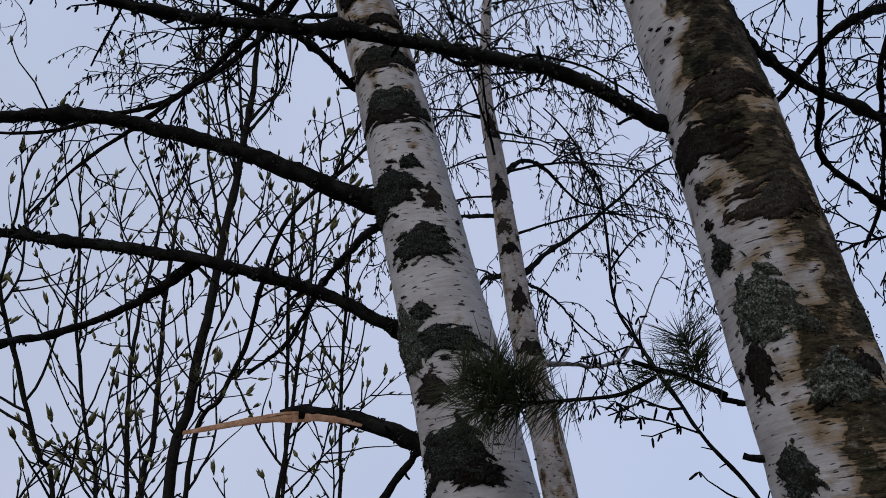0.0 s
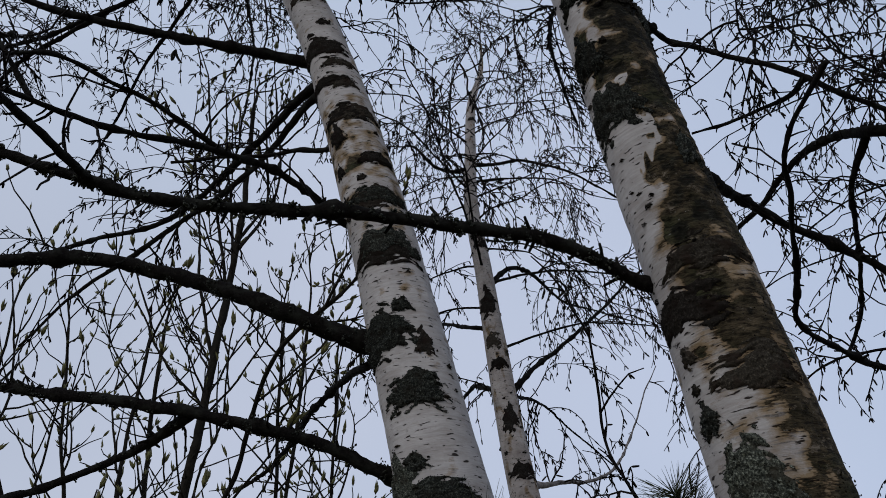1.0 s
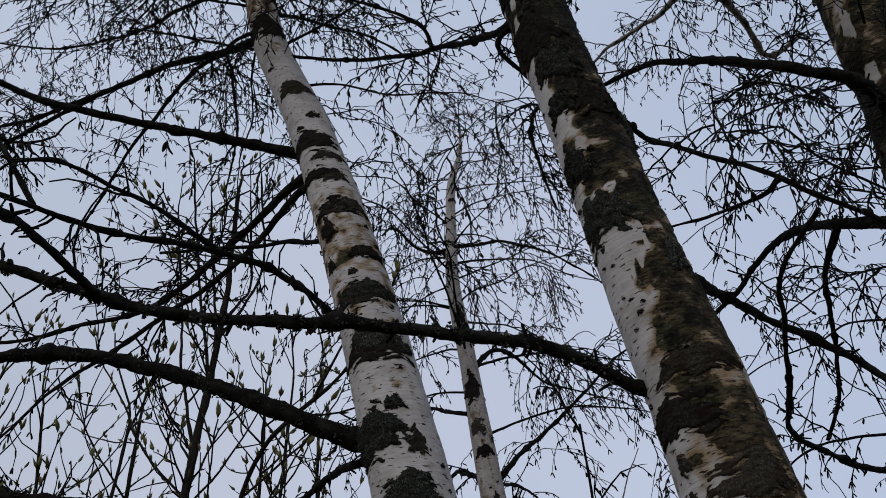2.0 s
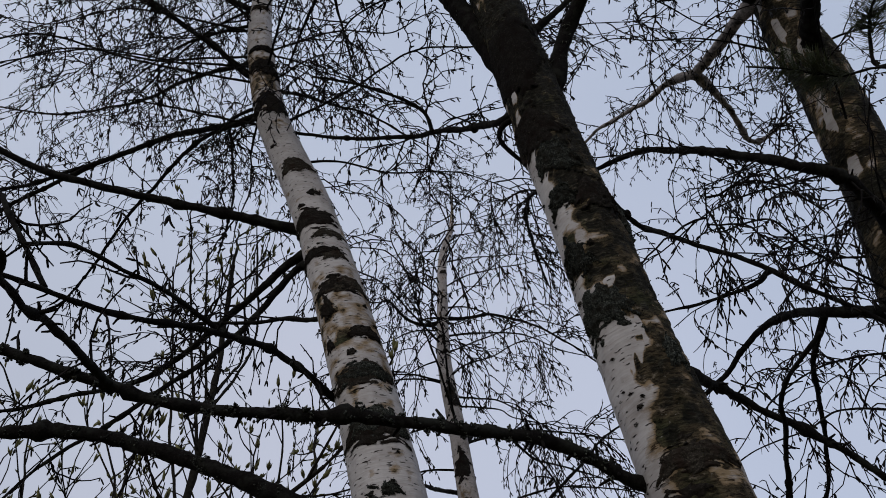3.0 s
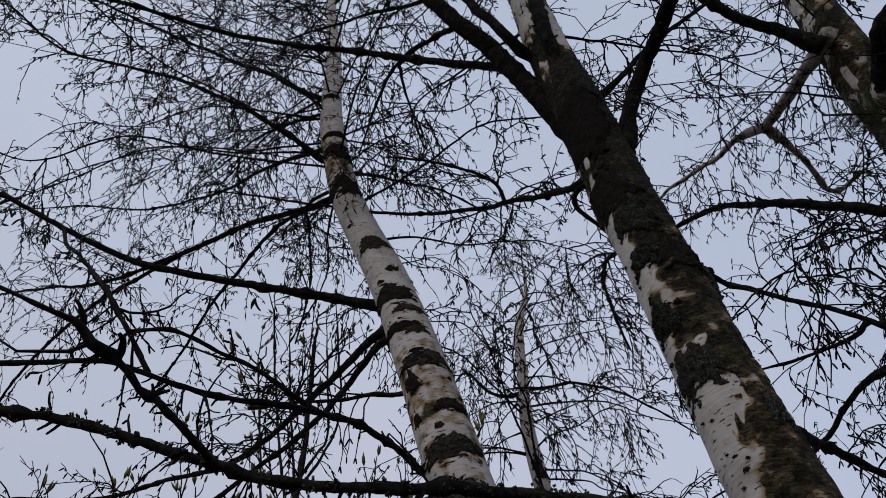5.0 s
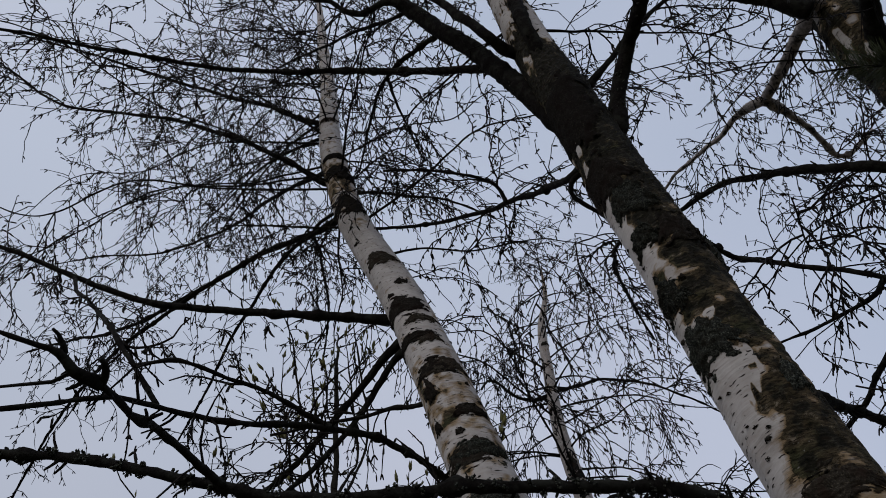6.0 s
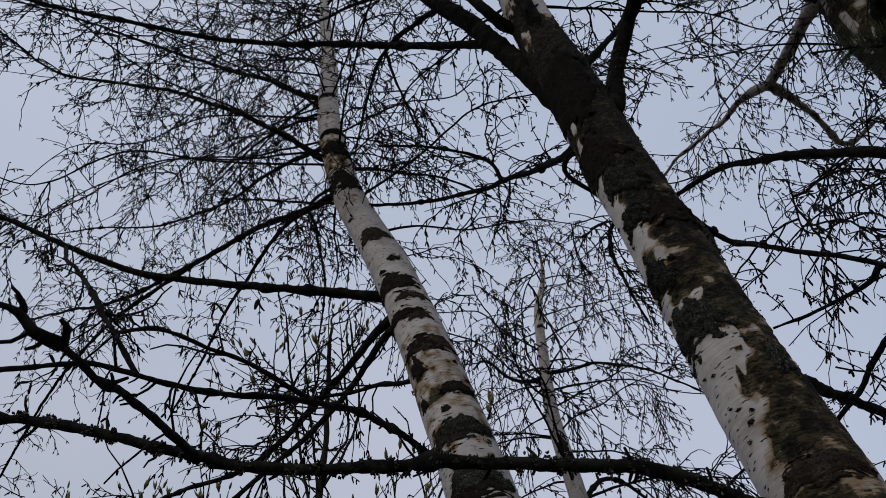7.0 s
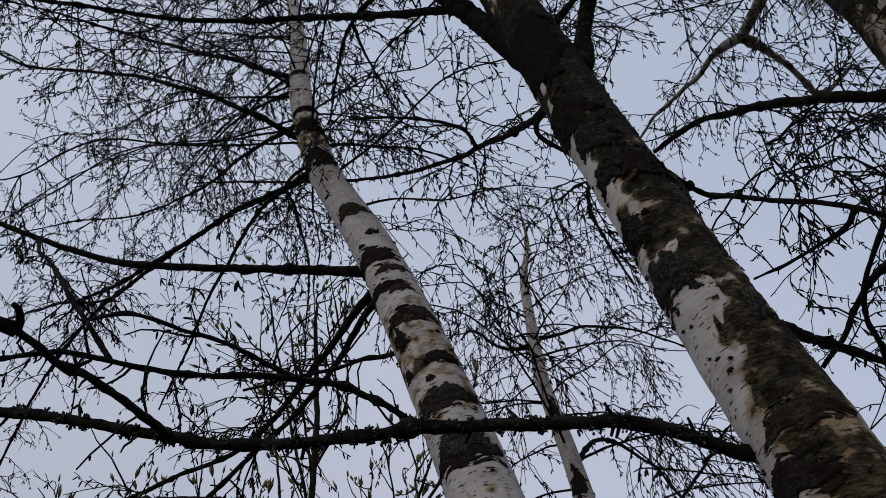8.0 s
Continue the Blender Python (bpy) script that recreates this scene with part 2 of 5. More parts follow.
leaf_mat = rough_material("bursting_green_leaf", [(0.3, (0.055, 0.052, 0.024)), (0.6, (0.16, 0.15, 0.062)), (0.8, (0.30, 0.23, 0.11))], fine=40, rough=0.5, bump=0.1)
needle_mat = rough_material("pine_needle_green", [(0.3, (0.018, 0.023, 0.010)), (0.7, (0.055, 0.062, 0.028))], fine=50, rough=0.45, bump=0.05)
wood_mat = rough_material("torn_pale_wood", [(0.3, (0.20, 0.095, 0.05)), (0.6, (0.42, 0.25, 0.15)), (0.8, (0.55, 0.37, 0.25))], fine=70, tint=(0.30, 0.14, 0.07), coarse=30, rough=0.8)
ground_mat = rough_material("leaf_litter", [(0.3, (0.04, 0.032, 0.02)), (0.6, (0.12, 0.095, 0.06)), (0.8, (0.19, 0.15, 0.09))], fine=7, tint=(0.07, 0.08, 0.035), coarse=0.5, depth=0.03)


# ---- mesh helpers ----
def link_mesh(name, verts, faces, mat, parent=None, label="", uv=None, smooth=True):
    data = bpy.data.meshes.new(name)
    data.from_pydata([tuple(v) for v in verts], [], faces)
    data.materials.append(mat)
    if smooth:
        data.polygons.foreach_set("use_smooth", [True] * len(data.polygons))
    if uv is not None:
        layer = data.uv_layers.new(name="UVMap")
        layer.data.foreach_set("uv", np.asarray(uv, float).ravel())
    data.update()
    ob = new(name, data)
    if parent is not None:
        ob.parent = parent
    if label:
        ob["label"] = label
    return ob


def root(name, place, label, category, group=""):
    """An Empty at a thing's base; its parts are built in world places round it."""
    ob = new(name)
    ob.location = place
    ob.empty_display_size = 0.2
    return tagged(ob, label, category, group)


def under(ob, parent):
    """Parent ob, whose mesh is in world places, to a thing that stands elsewhere."""
    ob.parent = parent
    base = parent
    shift = Vector((0, 0, 0))
    while base is not None:
        shift += base.location
        base = base.parent
    ob.location = -shift
    return ob


def spline(ctrl, step):
    """Points every step metres along a smooth line through the given ones; more columns (radii) ride along."""
    c = np.asarray(ctrl, float)
    c = np.vstack([2 * c[0] - c[1], c, 2 * c[-1] - c[-2]])
    out = []
    for i in range(1, len(c) - 2):
        a, b, d, e = c[i - 1], c[i], c[i + 1], c[i + 2]
        n = max(2, int(np.linalg.norm((d - b)[:3]) / step))
        t = np.linspace(0, 1, n, endpoint=False)[:, None]
        out.append(0.5 * (2 * b + (d - a) * t + (2 * a - 5 * b + 4 * d - e) * t ** 2 + (3 * b - a - 3 * d + e) * t ** 3))
    return np.vstack(out + [c[-2][None]])


def frames_along(p):
    t = np.gradient(p, axis=0)
    t /= np.linalg.norm(t, axis=1)[:, None] + 1e-12
    ref = np.array([0.31, 0.22, 0.92]) if abs(t[:, 2]).mean() < 0.8 else np.array([0.9, 0.3, 0.1])
    u = np.cross(t, ref)
    u /= np.linalg.norm(u, axis=1)[:, None] + 1e-12
    return t, u, np.cross(t, u)


class Bunch:
    """Gathers thin tubes and spindles into one mesh."""

    def __init__(self):
        self.v, self.f, self.n = [], [], 0

    def tube(self, p, r, sides=3):
        p, r = np.asarray(p, float), np.asarray(r, float)
        _, u, w = frames_along(p)
        a = np.arange(sides) * 2 * math.pi / sides
        ring = p[:, None] + r[:, None, None] * (u[:, None] * np.cos(a)[None, :, None] + w[:, None] * np.sin(a)[None, :, None])
        k, n0 = len(p), self.n
        self.v.append(ring.reshape(-1, 3))
        for i in range(k - 1):
            for j in range(sides):
                q, s = n0 + i * sides, (j + 1) % sides
                self.f.append((q + j, q + s, q + sides + s, q + sides + j))
        self.f.append(tuple(n0 + (k - 1) * sides + j for j in range(sides)))
        self.n += k * sides

    def spindle(self, base, way, length, width, fat=0.4, sides=3):
        way = way / (np.linalg.norm(way) + 1e-9)
        u = np.cross(way, (0.3, 0.5, 0.8))
        u /= np.linalg.norm(u) + 1e-9
        w = np.cross(way, u)
        mid = base + way * length * fat
        ring = [mid + width * (u * math.cos(a) + w * math.sin(a)) for a in [k * 2 * math.pi / sides for k in range(sides)]]
        self.v.append(np.array([base, *ring, base + way * length]))
        n = self.n
        for k in range(sides):
            s = (k + 1) % sides
            self.f.append((n, n + 1 + s, n + 1 + k))
            self.f.append((n + sides + 1, n + 1 + k, n + 1 + s))
        self.n += sides + 2

    def stick(self, base, way, length, width):
        """A blunt little rod: a closed catkin or a long bud."""
        way = unit(way)
        u = np.cross(way, (0.3, 0.5, 0.8))
        u /= np.linalg.norm(u) + 1e-9
        w = np.cross(way, u)
        turn = [(1.0, 0.0), (-0.5, 0.866), (-0.5, -0.866)]
        ring = [base + way * length * f + width * g * (u * c + w * s) for f, g in ((0.3, 1.0), (0.86, 0.85)) for c, s in turn]
        self.v.append(np.array([base, *ring, base + way * length]))
        n = self.n
        for k in range(3):
            s = (k + 1) % 3
            self.f.append((n, n + 1 + s, n + 1 + k))
            self.f.append((n + 1 + k, n + 1 + s, n + 4 + s, n + 4 + k))
            self.f.append((n + 7, n + 4 + k, n + 4 + s))
        self.n += 8

    def link(self, name, mat, parent, label="", kind="stuff"):
        if not self.v:
            return None
        ob = link_mesh(name, np.vstack(self.v), self.f, mat, None, label)
        ob["kind"] = kind
        return under(ob, parent)


def unit(v):
    return v / (np.linalg.norm(v) + 1e-9)


def grow(wood, buds, start, heading, length, radius, droop, rng, level, bud=0.026, every=0.046):
    """A whippy twig that bends under its weight, with side twigs at a narrow angle and pairs of buds or young catkins."""
    n = max(4, int(length / 0.036))
    step = length / n
    p, d = np.array(start, float), unit(np.asarray(heading, float))
    pts, ways = [p], [d]
    kink = unit(np.cross(d, rng.normal(0, 1, 3)))
    for i in range(n):
        d = d + rng.normal(0, 0.19, 3) + kink * (0.17 if i % 2 else -0.17)
        d[2] -= droop * step * 5.5
        d = unit(d)
        p = p + d * step
        pts.append(p)
        ways.append(d)
    wood.tube(pts, np.linspace(radius, max(radius * 0.5, 0.0015), n + 1), 3)
    for i in range(1, n + 1):
        side = unit(np.cross(ways[i], rng.normal(0, 1, 3)))
        if level > 0 and i < n and rng.random() < 0.5:
            grow(wood, buds, pts[i], unit(ways[i] * 0.85 + side * 0.75 + np.array([0, 0, -0.12])), length * rng.uniform(0.25, 0.55) * (1.1 - 0.5 * i / n), radius * 0.7, droop * 1.2, rng, level - 1, bud, every)
        if rng.random() < step / every * 0.6:
            for turn in (1, -1):
                b = bud * rng.uniform(0.6, 1.35)
                buds.stick(pts[i], ways[i] * rng.uniform(0.1, 0.6) + side * turn * rng.uniform(0.2, 0.6) + np.array([0, 0, -rng.uniform(0.35, 1.1)]), b, 0.0016 + b * 0.060)
                if rng.random() < 0.3:
                    break


# ---- birch parts ----
class Trunk:
    """A stem through centre points (x, y, z, radius): horizontal rings, uneven swellings, UV in metres."""

    def __init__(self, tree, ctrl, mat, seed, algae, sides=84, step=0.011, islands=(), shag=0, torn=0.0):
        self.c = spline(ctrl, step)
        self.c = self.c[np.argsort(self.c[:, 2])]
        self.seed = seed
        k = len(self.c)
        verts, mask = [], []
        for i in range(k):
            x, y, z, r = self.c[i]
            for j in range(sides):
                a = 2 * math.pi * j / sides
                cover = float(algae(z, math.degrees(a), noise.noise((math.cos(a) * 1.3 + seed, math.sin(a) * 1.3, z * 8)), noise.noise((math.cos(a) * 3 + seed, math.sin(a) * 3, z * 30))))
                skin = Vector((x + math.cos(a) * r, y + math.sin(a) * r, z * 1.5))
                cover += torn * min(1.0, max(0.15, (z - 2.3) * 4)) * (noise.noise(skin * 17) + 0.6 * noise.noise(skin * 46))
                for iz, deg, hw, hh in islands:
                    off = math.hypot(((math.degrees(a) - deg + 180) % 360 - 180) / 57.3 * r / hw, (z - iz) / hh)
                    if off < 2.2:
                        cover -= 1.9 * max(0.0, min(1.0, (1.25 - off + 0.7 * noise.noise((math.cos(a) * 9, math.sin(a) * 9, z * 26))) * 2.5))
                q = Vector((x + math.cos(a) * r, y + math.sin(a) * r, z))
                scale = noise.noise(q * 42) * 0.7 + noise.noise(q * 95)
                verts.append(self.at(z, a, 0.0012 + max(0.0, min(1.0, cover - 0.2)) * 0.007 * (scale - 0.55)))
                mask.append(cover)
        faces, uv = [], []
        for i in range(k - 1):
            for j in range(sides):
                s = (j + 1) % sides
                faces.append((i * sides + j, i * sides + s, (i + 1) * sides + s, (i + 1) * sides + j))
                ua, ub = 0.6 * j / sides + seed, 0.6 * (j + 1) / sides + seed
                za, zb = self.c[i][2], self.c[i + 1][2]
                uv += [(ua, za), (ub, za), (ub, zb), (ua, zb)]
        self.ob = under(link_mesh("trunk", verts, faces, mat, uv=uv), tree)
        layer = self.ob.data.attributes.new("algae", "FLOAT", "POINT")
        layer.data.foreach_set("value", mask)
        if shag:
            self.shag(verts, mask, shag)

    def shag(self, verts, mask, count):
        """Flakes of moss and curled dead bark standing off the overgrown side."""
        rng = np.random.default_rng(int(self.seed * 31))
        grown = [i for i, c in enumerate(mask) if c > 0.42 and self.c[0, 2] + 1.7 < verts[i][2] < self.c[-1, 2] - 1.2]
        flake = Bunch()
        for i in rng.choice(grown, count):
            if noise.noise(Vector(verts[i]) * 16) + 0.45 * (mask[i] - 1.0) < 0.0:
                continue
            q = np.array(verts[i]) + rng.normal(0, 0.004, 3)
            cx, cy, _ = self.centre(q[2])
            out = unit(np.array([q[0] - cx, q[1] - cy, 0.0]))
            size = rng.uniform(0.0025, 0.006) * (1 + 0.4 * max(0.0, noise.noise(q * 9)))
            flake.spindle(q - out * 0.0015, out * 0.32 + rng.normal(0, 0.7, 3), size, size * rng.uniform(0.2, 0.45), 0.5, 3)
        ob = link_mesh("moss_crust", np.vstack(flake.v), flake.f, moss_mat, label="dark brown and olive moss crust")
        ob["kind"] = "stuff"
        ob.parent = self.ob

    def centre(self, z):
        return [float(np.interp(z, self.c[:, 2], self.c[:, i])) for i in (0, 1, 3)]

    def at(self, z, a, lift=0.0):
        x, y, r = self.centre(z)
        ca, sa = math.cos(a), math.sin(a)
        s = self.seed
        lump = 1 + 0.045 * noise.noise((ca * 1.2 + s, sa * 1.2, z * 4)) + 0.022 * noise.noise((ca * 4 + s, sa * 4, z * 16)) + 0.010 * noise.noise((ca * 7 + s, sa * 7, z * 60))
        r = r * lump + lift
        return (x + ca * r, y + sa * r, z)

    def patch(self, z0, deg, half_w, half_h, lichen=False, seed=0):
        """A raised scab of black bark, or a cushion of lichen, with a ragged rim that sinks into the stem."""
        if half_w > 0.035 and not lichen:
            half_w *= 1.18
        n = 48 if half_w > 0.035 else (26 if half_w > 0.012 else 12)
        r = self.centre(z0)[2]
        span = half_w / r
        high = 0.014 if lichen else 0.008
        verts, keep, index, rise_of = [], [], {}, []
        for iy in range(n + 1):
            for ix in range(n + 1):
                x, y = (ix / n * 2 - 1) * 1.5, (iy / n * 2 - 1) * 1.5
                rag = 0.55 * noise.noise((x * 1.3 + seed * 3.7, y * 1.9, seed)) + 0.42 * noise.noise((x * 3.1, y * 5.0 + seed * 1.3, seed)) + 0.24 * noise.noise((x * 7, y * 12, seed * 2.1))
                d = math.sqrt(x * x + y * y) + rag
                if not lichen:
                    d = (abs(x) ** 1.8 + abs(y) ** 1.4) ** 0.7 + rag * 1.1 + 0.42 * noise.noise((x * 2.3 + seed, y * 9.0, seed * 5.1))
                a = math.radians(deg) + x * min(span, 1.5)
                z = z0 + y * half_h - (0.4 * half_h * x * x) + 0.3 * half_h * noise.noise((x * 1.4, seed * 2.7, 1.1))
                rise = min(1.0, max(0.0, (1.0 - d) * 3.2))
                fine = noise.noise((x * half_w * 260 + seed, y * half_h * 260, 3.3)) * 0.5 + noise.noise((x * half_w * 120, y * half_h * 120 + seed, 7.7)) * 0.6
                lift = -0.003 + 0.0045 * min(1, max(0, (1.06 - d) * 14)) + rise * high * (0.5 + 0.75 * fine)
                verts.append(self.at(z, a, lift))
                keep.append(d < 1.08)
                rise_of.append(rise)
        faces = []
        for iy in range(n):
            for ix in range(n):
                q = (iy * (n + 1) + ix, iy * (n + 1) + ix + 1, (iy + 1) * (n + 1) + ix + 1, (iy + 1) * (n + 1) + ix)
                if sum(keep[v] for v in q) >= 3:
                    faces.append(q)
        rng = np.random.default_rng(int(seed * 7 + deg))
        inner = [i for i, k_ in enumerate(keep) if k_ and rise_of[i] > 0.15]
        flake = Bunch()
        wanted = int((330000 if lichen else 70000) * half_w * half_h) if half_w > 0.018 else 0
        if inner and wanted:
            cx, cy, _ = self.centre(z0)
            for i in rng.choice(inner, min(wanted, 2200)):
                q = np.array(verts[i]) + rng.normal(0, half_w * 1.1 / n, 3)
                out = unit(np.array([q[0] - cx, q[1] - cy, 0.0]))
                size = rng.uniform(0.002, 0.0052) if lichen else rng.uniform(0.002, 0.005)
                flake.spindle(q - out * 0.0015, out * 0.5 + rng.normal(0, 0.75, 3), size, size * rng.uniform(0.16, 0.42), 0.5, 3)
        used = sorted({v for f in faces for v in f})
        index = {v: i for i, v in enumerate(used)}
        name = "lichen_cushion" if lichen else "bark_scab"
        mesh_v, mesh_f = [verts[v] for v in used], [tuple(index[v] for v in f) for f in faces]
        if flake.v:
            mesh_f += [tuple(len(mesh_v) + v for v in f) for f in flake.f]
            mesh_v += [tuple(v) for v in np.vstack(flake.v)]
        ob = link_mesh(name, mesh_v, mesh_f, lichen_mat if lichen else bark_crust, label="crusty grey-green lichen on the bark" if lichen else "rough black cracked bark scar")
        ob.parent = self.ob
        return ob


    def flecks(self, count, z0, z1, seed, toward=250, spread=95):
        """Small black flecks of torn bark between the large scars."""
        rng = np.random.default_rng(seed)
        for i in range(count):
            w = rng.uniform(0.003, 0.011)
            self.patch(rng.uniform(z0, z1), toward + rng.uniform(-spread, spread), w, w * rng.uniform(0.3, 0.8), False, seed + i)


def limb(tree, ctrl, r0, r1, twigs=0.0, reach=0.3, droop=0.5, level=1, mat=None, sides=12, rough=0.2, seed=1, first=0.12, thin=0.0033, bud=0.026, name="branch", grip=0.0, spurs=11.0):
    """A tapering, knobbly branch with its spray of twigs. twigs: side twigs per metre. grip: lichen tufts per metre."""
    rng = np.random.default_rng(seed)
    p = spline(ctrl, 0.012)
    k = len(p)
    s = np.linspace(0, 1, k)
    jit = np.array([[noise.noise((s_ * k * 0.05 + seed, q * 9.1, 0.5)) for q in range(3)] for s_ in s]) * 0.009
    jit += np.array([[noise.noise((s_ * k * 0.19 + seed, q * 5.3, 2.5)) for q in range(3)] for s_ in s]) * 0.0030
    p = p + jit * np.minimum(1, np.minimum(s, 1 - s) * 8)[:, None]
    r = r0 + (r1 - r0) * s ** 0.8
    if first > 0 and r1 < r0:
        r = r + r0 * 0.35 * np.exp(-np.maximum(0, s * k * 0.012 - (0.08 if r0 > 0.01 else 0.0)) / 0.045)
    lumps = np.random.default_rng(seed + 7000)
    if r0 < 0.03 and name == "branch":
        for _ in range(int(3.2 * k * 0.012)):
            at_ = lumps.uniform(0.08, 0.88) * (k - 1)
            r = r + lumps.uniform(0.2, 0.75) * np.minimum(r, 0.012) * np.exp(-((np.arange(k) - at_) / lumps.uniform(0.6, 1.6)) ** 2)
    t, u, w = frames_along(p)
    verts, faces = [], []
    for i in range(k):
        for j in range(sides):
            a = 2 * math.pi * j / sides
            out = u[i] * math.cos(a) + w[i] * math.sin(a)
            q = p[i] + out * r[i]
            q1, q2 = Vector(q * 34), Vector(q * 95)
            rr = r[i] * (1 + rough * noise.noise(q1) + rough * 0.9 * noise.noise(q2)) + min(r[i], 0.012) * 0.30 * max(0.0, noise.noise(p[i] * 17 + 3.0))
            verts.append(p[i] + out * rr)
    for i in range(k - 1):
        for j in range(sides):
            z = (j + 1) % sides
            faces.append((i * sides + j, i * sides + z, (i + 1) * sides + z, (i + 1) * sides + j))
    faces.append(tuple(range(sides - 1, -1, -1)))
    faces.append(tuple((k - 1) * sides + j for j in range(sides)))
    length = float(np.linalg.norm(np.diff(p, axis=0), axis=1).sum())
    stubs = Bunch()
    for _ in range(int(spurs * length)):
        i = int(rng.uniform(0.06, 0.98) * (k - 1))
        side = unit(np.cross(t[i], rng.normal(0, 1, 3)))
        l, q = rng.uniform(0.35, 1.5) * min(r[i], 0.012) + rng.uniform(0.003, 0.018), p[i] + side * r[i] * 0.6
        e = side + t[i] * rng.uniform(0.1, 0.9)
        stubs.tube([q, q + e * l * 0.5, q + e * l + rng.normal(0, 0.002, 3)], np.array([0.42, 0.34, 0.26]) * min(r[i], 0.010), 5)
    if stubs.v:
        n0 = len(verts)
        verts += list(np.vstack(stubs.v))
        faces += [tuple(n0 + v for v in f) for f in stubs.f]
    ob = under(link_mesh(name, verts, faces, mat or limb_mat), tree)
    if twigs:
        wood, buds = Bunch(), Bunch()
        for _ in range(int(0.79 * twigs * length)):
            i = int(rng.uniform(first, 1.0) * (k - 1))
            side = unit(np.cross(t[i], rng.normal(0, 1, 3)))
            way = t[i] * rng.uniform(0.2, 0.9) * (1 if r1 < r0 else -1) + side + np.array([0, 0, 0.15])
            grow(wood, buds, p[i], way, reach * rng.uniform(0.45, 1.35), thin * rng.uniform(0.75, 1.25), droop, rng, level, bud)
        wood.link("twig_spray", twig_mat, ob, "fine drooping brown twigs")
        buds.link("catkin_spray", bud_mat, ob, "small brown catkins and buds")
    if grip:
        tuft = Bunch()
        for _ in range(int(grip * length)):
            i = int(rng.uniform(0.02, 0.98) * (k - 1))
            side = unit(np.cross(t[i], rng.normal(0, 1, 3)))
            c = p[i] + side * r[i] * 0.85
            for _ in range(12):
                tuft.spindle(c + rng.normal(0, r[i] * 0.28, 3), side + rng.normal(0, 0.6, 3), rng.uniform(0.004, 0.010), rng.uniform(0.0015, 0.0035), 0.6, 4)
        tuft.link("lichen_tuft", lichen_mat, ob, "grey lichen tufts on the branch")
    return ob


# ---- ground ----
g = bmesh.new()
rings = [0, 1, 2, 3.5, 5, 8, 12, 20, 40, 100, 300, 900]
prev = None
for rr in rings:
    row = []
    for j in range(48):
        a = 2 * math.pi * j / 48
        x, y = rr * math.cos(a), rr * math.sin(a)
        h = 0.07 * noise.noise((x * 0.5, y * 0.5, 0)) + 0.03 * noise.noise((x * 1.7, y * 1.7, 4))
        row.append(g.verts.new((x, y, h if rr < 40 else 0)))
        if rr == 0:
            break
    if prev:
        for j in range(48):
            z = (j + 1) % 48
            if len(prev) == 1:
                g.faces.new((prev[0], row[j], row[z]))
            else:
                g.faces.new((prev[j], row[j], row[z], prev[z]))
    prev = row
gd = bpy.data.meshes.new("ground")
g.to_mesh(gd)
g.free()
gd.materials.append(ground_mat)
gd.polygons.foreach_set("use_smooth", [True] * len(gd.polygons))
tagged(new("ground", gd), "brown leaf litter on the woodland ground", "ground", kind="structure")


# ---- the birches ----
GROVE = "birches of the grove"
birch_left = root("birch_tree", (0.25, 1.53, 0), "white-barked birch with black bark scars and bare branches", "birch tree", GROVE)
birch_left_stem = Trunk(birch_left, [(0.27, 1.53, -0.2, 0.15), (0.22, 1.555, 0.6, 0.125), (0.165, 1.58, 1.2, 0.112), (0.1159, 1.5965, 1.777, 0.1073), (0.0312, 1.6252, 2.47, 0.0961), (-0.0662, 1.6706, 3.156, 0.0864), (-0.1914, 1.7508, 3.833, 0.0787), (-0.3635, 1.8164, 4.503, 0.0708), (-0.4446, 1.8422, 5.195, 0.0595), (-0.4457, 1.8528, 5.893, 0.0457), (-0.4693, 1.8697, 6.591, 0.0336), (-0.483, 1.886, 7.289, 0.02), (-0.52, 1.9, 8.2, 0.008)], bark_white, 1.0, lambda z, a, n, m: -0.3 + 0.5 * max(0.0, n) + 0.35 * m + 0.55 * math.exp(-((z - 3.14) / 0.28) ** 2) + 0.72 * math.exp(-((z - 4.78) / 0.26) ** 2) + 0.22 * max(0.0, min(1.0, (z - 4.95) / 0.3)), torn=0.5)
birch_left_stem.patch(4.186, 226, 0.015, 0.011, lichen=False, seed=1)
birch_left_stem.patch(4.015, 264, 0.057, 0.041, lichen=False, seed=2)
birch_left_stem.patch(3.826, 284, 0.027, 0.024, lichen=False, seed=3)
birch_left_stem.patch(3.672, 251, 0.087, 0.061, lichen=False, seed=4)
birch_left_stem.patch(3.57, 286, 0.051, 0.024, lichen=False, seed=5)
birch_left_stem.patch(3.451, 280, 0.036, 0.024, lichen=False, seed=6)
birch_left_stem.patch(3.297, 277, 0.07, 0.034, lichen=False, seed=7)
birch_left_stem.patch(3.215, 231, 0.029, 0.044, lichen=False, seed=8)
birch_left_stem.patch(3.089, 291, 0.04, 0.022, lichen=False, seed=9)
birch_left_stem.patch(3.074, 214, 0.017, 0.029, lichen=False, seed=10)
birch_left_stem.patch(2.928, 269, 0.082, 0.043, lichen=False, seed=11)
birch_left_stem.patch(2.746, 260, 0.085, 0.049, lichen=False, seed=12)
birch_left_stem.patch(2.566, 270, 0.026, 0.022, lichen=True, seed=13)
birch_left_stem.patch(2.502, 222, 0.093, 0.068, lichen=True, seed=14)
birch_left_stem.patch(2.454, 290, 0.027, 0.036, lichen=False, seed=15)
birch_left_stem.patch(2.329, 256, 0.065, 0.041, lichen=True, seed=16)
birch_left_stem.patch(2.166, 241, 0.028, 0.023, lichen=True, seed=17)
birch_left_stem.patch(2.089, 265, 0.088, 0.038, lichen=True, seed=18)
